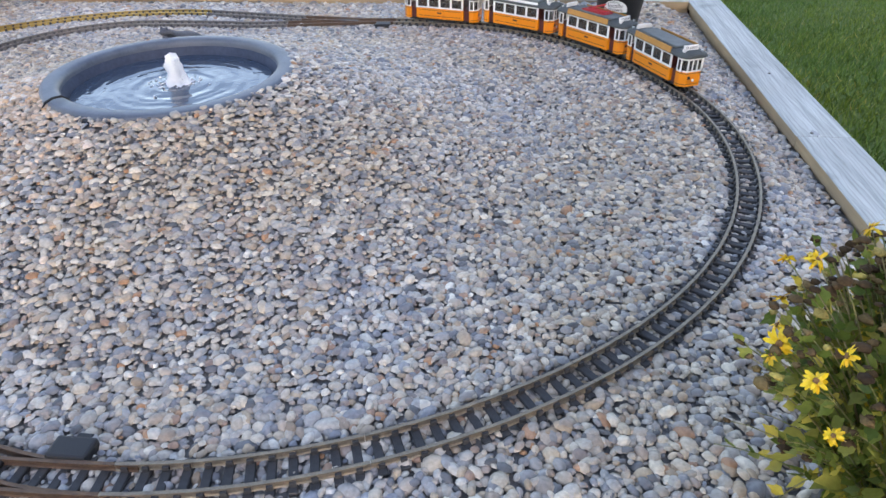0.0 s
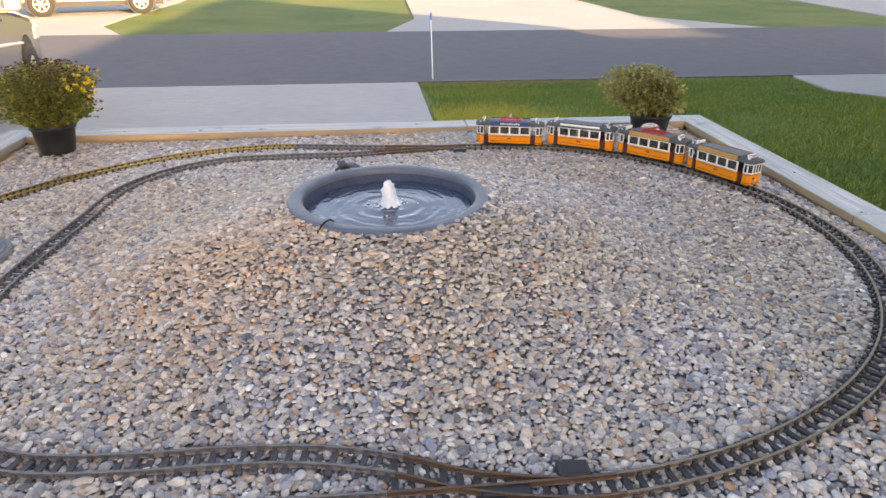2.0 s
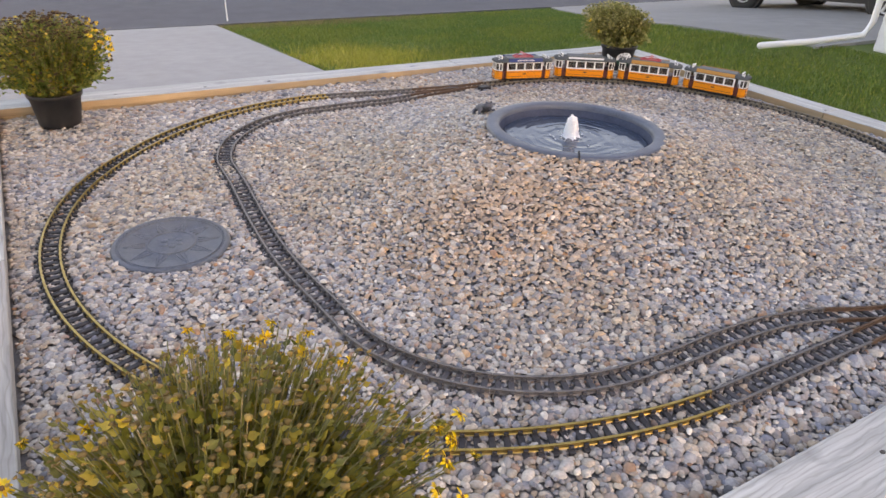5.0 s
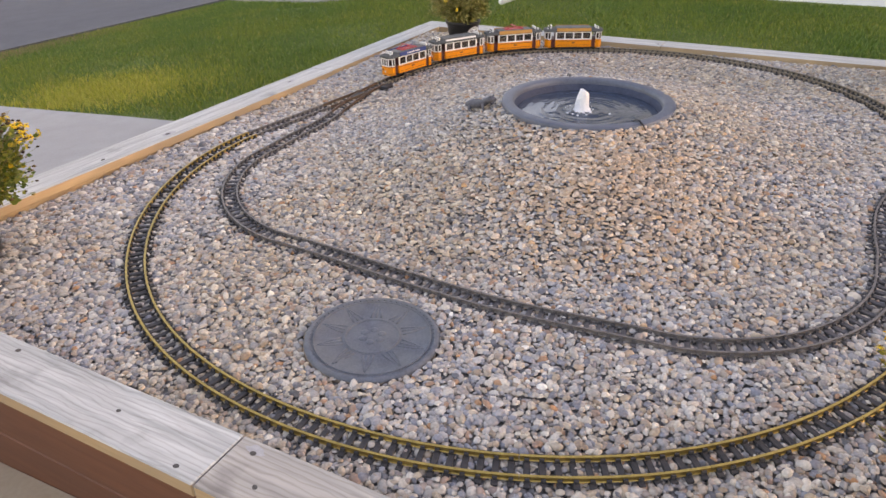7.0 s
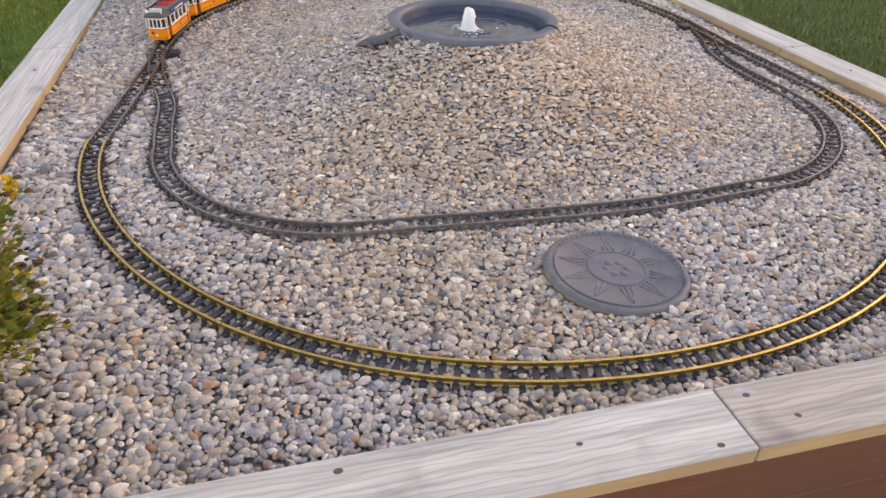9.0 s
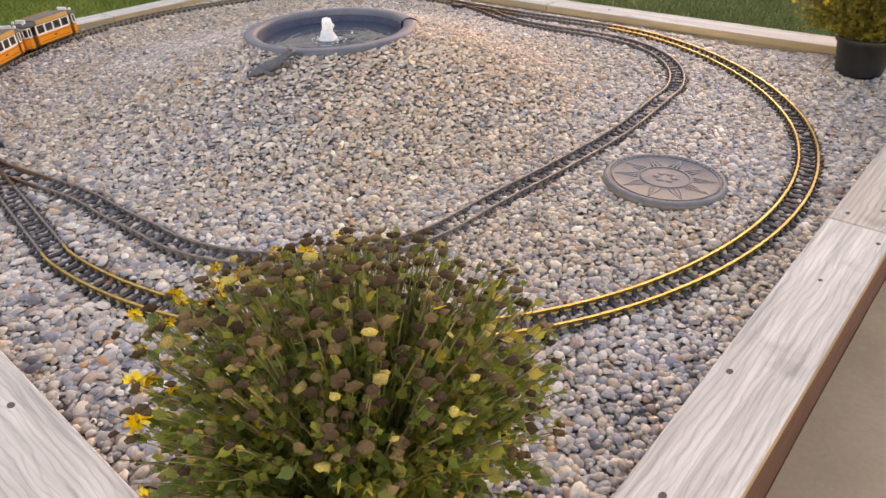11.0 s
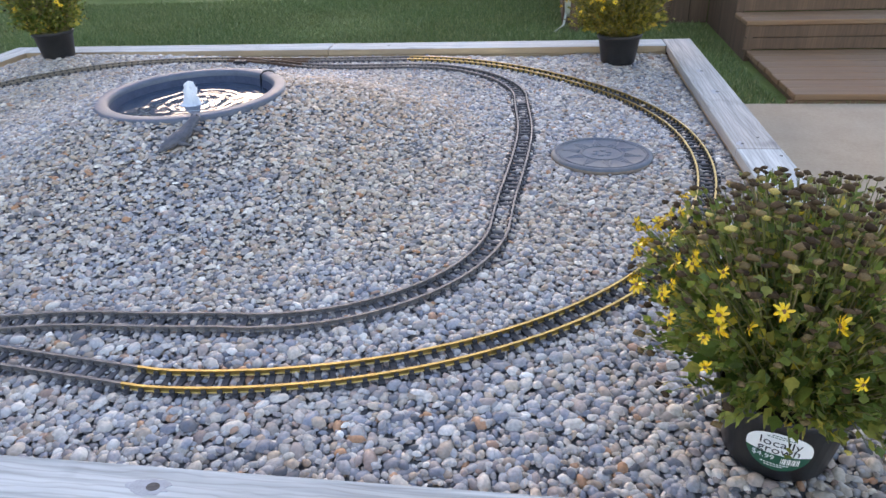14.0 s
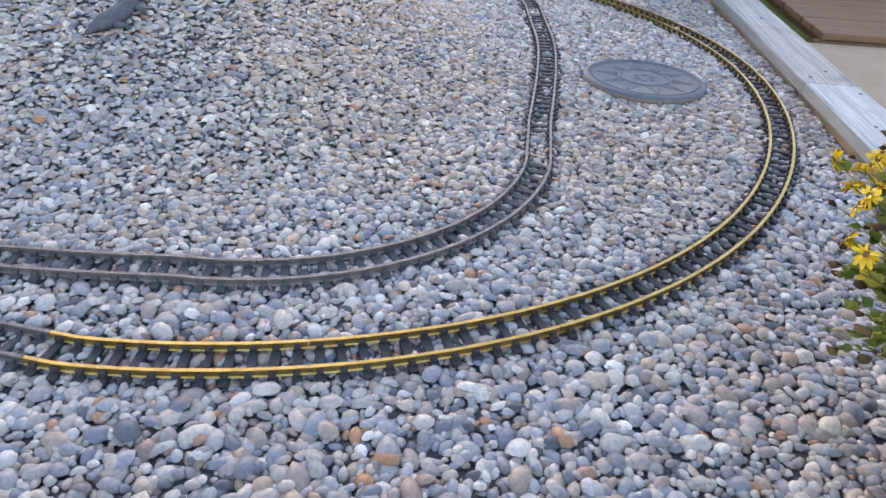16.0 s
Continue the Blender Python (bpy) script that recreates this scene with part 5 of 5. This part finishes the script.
    # destination boxes at both ends
    for sx in (-1, 1):
        t = pose(sx * 0.139, 0, 0.136, 0, 0, 0 if sx > 0 else 180)
        bm = boxed(-0.004, 0.004, -0.027, 0.027, -0.008, 0.010, 0.001)
        box(bm, -0.003, 0.0, -0.016, -0.012, -0.014, -0.006)
        box(bm, -0.003, 0.0, 0.012, 0.016, -0.014, -0.006)
        sign = part("destination_sign", bm, M["cream"], roof, "white destination sign", at=t @ pose(0, 0, 0, 0, -12, 0))
        link_mesh("lettering", words("ST.LOUIS", 0.0115, 0.0003), M["ink"], sign, at=pose(0.0044, 0, 0.001, 90, 0, 90))
        bm = bmesh.new()
        cone(bm, 0.007, 0.007, -0.003, 0.003, 16)
        part("route_disc", bm, M["cream"], roof, "white round route disc", at=t @ pose(0.012, -0.034, -0.001, 0, 90, 0))
        bm = bmesh.new()
        cone(bm, 0.0035, 0.0045, 0, 0.010, 10)
        part("roof_lamp", bm, M["silver"], roof, at=t @ pose(0.02, 0.03, -0.012, 0, 0, 0))
    if kind in ("blue", "brown_pan"):
        bm = bmesh.new()
        for sy in (-1, 1):
            tube(bm, [(-0.055, sy * 0.020, 0.141), (0.0, sy * 0.024, 0.156), (0.055, sy * 0.020, 0.141)], 0.0017, seg=6)
            tube(bm, [(-0.060, sy * 0.022, 0.140), (0.060, sy * 0.022, 0.140)], 0.0017, seg=6)
        for x in (-0.058, -0.03, 0.03, 0.058):
            tube(bm, [(x, -0.024, 0.140 + 0.001 * (x < 0)), (x, 0.024, 0.140 + 0.001 * (x < 0))], 0.0016, seg=6)
        box(bm, -0.007, 0.007, -0.040, 0.040, 0.1555, 0.1585, 0.001)
        part("pantograph", bm, M["red"], roof, "folded red pantograph")
        part("base_plate", boxed(-0.06, 0.06, -0.026, 0.026, 0.1372, 0.1392), M["red"], roof, "red pantograph base")
    return c


LEAD = loop_s(0.50, 1.30)
for _k, _kind in enumerate(("blue", "white", "brown_pan", "brown")):
    _s = LEAD - 0.178 - 0.383 * _k
    _x, _y, _hx, _hy = LOOP.at(_s)
    tram_car(_kind).matrix_basis = pose(_x, _y, track_z(_x, _y) + 0.0125, 0, 0, math.degrees(math.atan2(_hy, _hx)))


# ---- around the bed ----
def marker_stake():
    s = thing("driveway_marker", "thin white driveway marker stake with a blue cap", "marker stake", at=pose(0.9, 9.0, float(yard_z(9.0))))
    bm = bmesh.new()
    cone(bm, 0.011, 0.010, -0.05, 1.0, 10)
    part("pole", bm, M["label_white"], s, at=pose(0, 0, 0, 1.5, -1.5, 0))
    bm = bmesh.new()
    cone(bm, 0.017, 0.014, 0.96, 1.07, 10)
    part("cap", bm, M["stake_blue"], s, "blue reflective cap", at=pose(0, 0, 0, 1.5, -1.5, 0))


marker_stake()


def suv(paint, label, at):
    """A parked sport utility vehicle; x runs forward, z up from the ground."""
    car = thing("car", label, "car", "parked cars", at=at)
    outline = [(-2.25, 0.42), (-2.28, 0.75), (-2.22, 1.02), (-2.10, 1.08), (1.0, 1.10), (2.05, 1.02), (2.28, 0.85), (2.32, 0.55), (2.22, 0.40)]
    bm = bmesh.new()
    rings = []
    for y, k, in ((-0.93, 0.97), (-0.90, 1.0), (0.90, 1.0), (0.93, 0.97)):
        rings.append([bm.verts.new((x * k, y, 0.42 + (z - 0.42) * (k if abs(y) > 0.91 else 1.0))) for x, z in outline])
    for a, b in zip(rings, rings[1:]):
        for i in range(len(outline)):
            j = (i + 1) % len(outline)
            bm.faces.new((a[i], a[j], b[j], b[i]))
    bm.faces.new(rings[0])
    bm.faces.new(list(reversed(rings[-1])))
    bmesh.ops.recalc_face_normals(bm, faces=bm.faces[:])
    bmesh.ops.bevel(bm, geom=[e for e in bm.edges if e.is_manifold and e.calc_face_angle(0) > 0.5], offset=0.05, segments=2, affect="EDGES")
    body = part("body", bm, paint, car, smooth=False)
    bm = bmesh.new()
    low = [(-2.14, -0.86), (1.06, -0.86), (1.06, 0.86), (-2.14, 0.86)]
    top = [(-1.86, -0.68), (0.22, -0.68), (0.22, 0.68), (-1.86, 0.68)]
    va, vb = [bm.verts.new((x, y, 1.06)) for x, y in low], [bm.verts.new((x, y, 1.70)) for x, y in top]
    bm.faces.new(vb)
    for i in range(4):
        bm.faces.new((va[i], va[(i + 1) % 4], vb[(i + 1) % 4], vb[i]))
    bmesh.ops.bevel(bm, geom=bm.edges[:], offset=0.04, segments=2, affect="EDGES")
    part("cabin", bm, paint, body)
    for sy in (-1, 1):
        for x0, x1, t0, t1 in ((-1.95, -1.05, -1.74, -0.98), (-0.98, -0.10, -0.92, -0.10), (-0.03, 0.88, -0.03, 0.24)):
            bm = bmesh.new()
            q = [(x0, 0.852, 1.10), (x1, 0.852, 1.10), (t1, 0.716, 1.62), (t0, 0.716, 1.62)]
            v = [bm.verts.new((x, sy * y, z)) for x, y, z in q] + [bm.verts.new((x, sy * (y - 0.02), z)) for x, y, z in q]
            bm.faces.new(v[:4])
            for i in range(4):
                bm.faces.new((v[i], v[(i + 1) % 4], v[4 + (i + 1) % 4], v[4 + i]))
            part("side_window", bm, M["car_glass"], body, "dark side window")
        part("door_trim", boxed(-1.35, 1.25, sy * 0.928 - 0.012, sy * 0.928 + 0.012, 0.72, 0.752, 0.008), M["alloy"], body, "bright side moulding")
        for x in (-0.7, 0.25):
            part("door_handle", boxed(x - 0.08, x + 0.08, sy * 0.935 - 0.02, sy * 0.935 + 0.02, 0.98, 1.015, 0.01), M["black"], body)
        part("tail_light", boxed(-2.27, -2.16, sy * 0.84 - 0.08, sy * 0.84 + 0.08, 0.82, 1.05, 0.02), M["red_glass"], body, "red tail light")
        part("headlight", boxed(1.98, 2.28, sy * 0.78 - 0.16, sy * 0.78 + 0.16, 0.74, 0.94, 0.03), M["lamp_glass"], body, "clear headlight")
        part("mirror", boxed(0.72, 0.86, sy * 0.98 - 0.09, sy * 0.98 + 0.09, 1.08, 1.24, 0.03), paint, body)
    part("windscreen", boxed(-0.02, 0.02, -0.74, 0.74, -0.34, 0.34), M["car_glass"], body, "dark windscreen", at=pose(0.665, 0, 1.37, 0, -53, 0))
    part("rear_window", boxed(-0.015, 0.015, -0.70, 0.70, -0.25, 0.25), M["car_glass"], body, "dark rear window", at=pose(-2.02, 0, 1.37, 0, 24, 0))
    part("rear_bumper", boxed(-2.36, -2.18, -0.90, 0.90, 0.40, 0.62, 0.05, seg=2), M["black"], body, "dark bumper")
    part("front_bumper", boxed(2.16, 2.38, -0.90, 0.90, 0.36, 0.60, 0.05, seg=2), M["black"], body, "dark bumper")
    part("grille", boxed(2.24, 2.335, -0.48, 0.48, 0.66, 0.86, 0.02), M["black"], body, "dark grille")
    part("rear_plate", boxed(-2.378, -2.355, -0.16, 0.16, 0.46, 0.58, 0.005), M["label_white"], body, "blank pale panel")
    part("underbody", boxed(-2.1, 2.1, -0.82, 0.82, 0.26, 0.46), M["black"], car)
    for sx in (-1.38, 1.42):
        for sy in (-1, 1):
            bm = bmesh.new()
            lathe(bm, [(0.22, -0.11), (0.33, -0.12), (0.36, -0.09), (0.362, 0.09), (0.33, 0.12), (0.22, 0.11)], 32)
            wheel = part("wheel", bm, M["tyre"], car, "black tyre", smooth=True, at=pose(sx, sy * 0.86, 0.362, -90 * sy, 0, 0))
            bm = bmesh.new()
            lathe(bm, [(0.225, -0.1), (0.232, 0.10), (0.205, 0.105), (0.19, 0.06), (0.001, 0.05)], 32)
            for k in range(6):
                box(bm, 0.03, 0.205, -0.024, 0.024, 0.055, 0.098, 0.008, m=pose(0, 0, 0, 0, 0, k * 60))
            cone(bm, 0.06, 0.05, 0.05, 0.105, 16)
            part("rim", bm, M["alloy"], wheel, "silver six-spoke wheel rim")
            bm = bmesh.new()
            cone(bm, 0.43, 0.43, -0.03, 0.03, 28)
            part("wheel_arch", bm, M["black"], body, at=pose(sx, sy * 0.905, 0.40, 90, 0, 0))
    return car


def on_yard(x, y, turn, lift=0.03):
    slope = math.degrees(math.atan(0.09)) if 0.5 < y < 8.8 else 0
    return pose(x, y, float(yard_z(y, x)) + lift) @ pose(0, 0, 0, -slope, 0, 0) @ pose(0, 0, 0, 0, 0, turn)


suv(M["paint_silver"], "silver sport utility vehicle parked on the concrete driveway", on_yard(-4.78, 5.05, 104))
suv(M["paint_dark"], "dark sport utility vehicle with alloy wheels on the neighbouring driveway", on_yard(9.82, 4.72, 85, -0.07) @ Matrix.Scale(0.93, 4))
suv(M["paint_tan"], "tan sport utility vehicle parked across the street in sunlight", on_yard(-9.0, 22.0, 20))


def house():
    """The white neighbouring house: lapped siding, gable roof, downspout."""
    h = thing("house", "white neighbouring house with lapped siding and an unseen shading roof", "house")
    # South length, depth and roof are unseen, stretched to keep the sun off the bed.
    x0, x1, y0, y1, zb, zt = 5.75, 12.6, -34.0, 1.95, -0.42, 2.7
    part("wall", boxed(x0, x1, y0, y1, zb, zt), M["siding"], h, "white siding wall")
    for k in range(20):
        bm = bmesh.new()
        z = zb + 0.10 + k * 0.15
        vs = [bm.verts.new(p) for p in ((x0 - 0.003, y0, z + 0.148), (x0 - 0.016, y0, z), (x0 - 0.003, y0, z), (x0 - 0.003, y1, z + 0.148), (x0 - 0.016, y1, z), (x0 - 0.003, y1, z))]
        bm.faces.new((vs[0], vs[3], vs[4], vs[1]))
        bm.faces.new((vs[1], vs[4], vs[5], vs[2]))
        bm.faces.new((vs[0], vs[1], vs[2]))
        bm.faces.new((vs[3], vs[5], vs[4]))
        bm.faces.new((vs[0], vs[2], vs[5], vs[3]))
        part("siding_board", bm, M["siding"], h)
    bm = bmesh.new()
    xm, zr = (x0 + x1) / 2, 6.0
    a = [bm.verts.new(p) for p in ((x0 - 0.5, y0 - 0.4, zt - 0.02), (xm, y0 - 0.4, zr), (x1 + 0.5, y0 - 0.4, zt - 0.02))]
    b = [bm.verts.new(p) for p in ((x0 - 0.5, y1 + 0.4, zt - 0.02), (xm, y1 + 0.4, zr), (x1 + 0.5, y1 + 0.4, zt - 0.02))]
    bm.faces.new(a)
    bm.faces.new(list(reversed(b)))
    for i in range(3):
        bm.faces.new((a[i], b[i], b[(i + 1) % 3], a[(i + 1) % 3]))
    bmesh.ops.recalc_face_normals(bm, faces=bm.faces[:])
    part("roof", bm, M["shingle"], h, "unseen grey roof added for shade")
    bm = bmesh.new()
    z = float(yard_z(2.1, 4.6))
    tube(bm, [(5.70, 2.02, 2.6), (5.70, 2.02, z + 0.30), (5.62, 2.04, z + 0.17), (4.9, 2.10, z + 0.14), (4.18, 2.18, z + 0.13)], 0.031, seg=10)
    part("downspout", bm, M["label_white"], h, "white downspout with a long outlet", smooth=True)


house()


def shade_house():
    """An unseen house added to shade the road: two storeys with a lower wing."""
    h = thing("house", "unseen two-storey house with a lower wing, added to shade the road", "house")
    part("wall", boxed(26.4, 40.0, -34.0, -9.0, -0.42, 7.2), M["siding"], h, "white siding wall")
    part("wing", boxed(17.6, 26.39, -20.0, -9.0, -0.42, 5.1), M["siding"], h, "unseen wing added for road shade")
    bm = bmesh.new()
    a = [bm.verts.new(p) for p in ((25.9, -34.0, 7.18), (33.2, -34.0, 10.4), (40.5, -34.0, 7.18))]
    b = [bm.verts.new(p) for p in ((25.9, -8.6, 7.18), (33.2, -8.6, 10.4), (40.5, -8.6, 7.18))]
    bm.faces.new(a)
    bm.faces.new(list(reversed(b)))
    for i in range(3):
        bm.faces.new((a[i], b[i], b[(i + 1) % 3], a[(i + 1) % 3]))
    bmesh.ops.recalc_face_normals(bm, faces=bm.faces[:])
    part("roof", bm, M["shingle"], h, "unseen grey roof added for shade")


shade_house()


def wooden_steps():
    """A low platform of planks beside the walk, with steps up from it."""
    st = thing("wooden_steps", "low brown plank platform with timber steps beside the walk", "steps")
    y, x0, x1 = -1.36, -2.68, -6.6
    for k in range(7):
        bm = boxed(-1.96, 1.96, -0.069, 0.069, -0.035, 0.0, 0.004)
        part("plank", bm, M["deck"], st, at=pose((x0 + x1) / 2 + float(rng.uniform(-0.012, 0.012)), y - 0.07 - 0.145 * k, -0.235 + float(rng.uniform(-0.002, 0.002)), 0, 0, float(rng.uniform(-0.1, 0.1))))
    part("edge_board", boxed(x1, x0 + 0.02, y - 0.035, y + 0.003, -0.33, -0.2735), M["deck"], st)
    part("side_board", boxed(x0 - 0.06, x0 - 0.03, y - 1.02, y - 0.04, -0.33, -0.2735), M["dark_wood"], st)
    yy, z = y - 1.03, -0.235
    for k in range(4):
        zt = z + 0.19 * (k + 1)
        for j in range(2):
            part("riser_board", boxed(-1.98, 1.98, -0.012, 0.012, 0.004, 0.078, 0.003), M["dark_wood"], st, at=pose((x0 + x1) / 2, yy - 0.30 * k, zt - 0.19 + 0.078 * j))
        for j in range(2):
            part("tread_board", boxed(-1.99, 1.99, -0.074, 0.074, -0.033, 0.0, 0.005), M["deck"], st, at=pose((x0 + x1) / 2 + float(rng.uniform(-0.008, 0.008)), yy - 0.30 * k - 0.055 - 0.152 * j, zt))
        part("stringer", boxed(x0 - 0.03, x0 + 0.005, yy - 0.30 * (k + 1), yy - 0.30 * k + 0.014, -0.33, zt - 0.034), M["dark_wood"], st)
    d = thing("deck", "dark brown timber deck behind the steps", "deck")
    part("deck_floor", boxed(-7.0, -1.5, -9.5, yy - 1.22, 0.50, 0.55, 0.004), M["deck"], d)
    for k in range(8):
        part("skirt_board", boxed(x0 + 0.01 + 0.146 * k, x0 + 0.01 + 0.146 * k + 0.141, yy - 1.24, yy - 1.215, -0.33, 0.498), M["dark_wood"], d)
    for k in range(30):
        part("skirt_board", boxed(-1.53, -1.505, yy - 1.40 - 0.146 * k, yy - 1.40 - 0.146 * k + 0.141, -0.33, 0.498), M["dark_wood"], d)


wooden_steps()


def garden_post():
    p = thing("garden_post", "weathered wooden post with a pale coiled hose, standing in the lawn", "post", at=pose(-1.6, -3.4, -0.30))
    part("post", boxed(-0.04, 0.04, -0.04, 0.04, -0.05, 1.1, 0.006), M["dark_wood"], p)
    bm = bmesh.new()
    for k in range(3):
        tube(bm, [(0.05 + 0.012 * k, 0.11 * math.cos(t * 0.4), 0.36 + 0.24 * math.sin(t * 0.4)) for t in range(17)], 0.010, seg=6)
    tube(bm, [(0.06, 0.0, 0.60), (0.05, 0.04, 0.3), (0.09, 0.06, 0.06), (0.16, 0.1, 0.015)], 0.010, seg=6)
    part("hose", bm, M["hose"], p, "pale coiled garden hose", smooth=True)


garden_post()
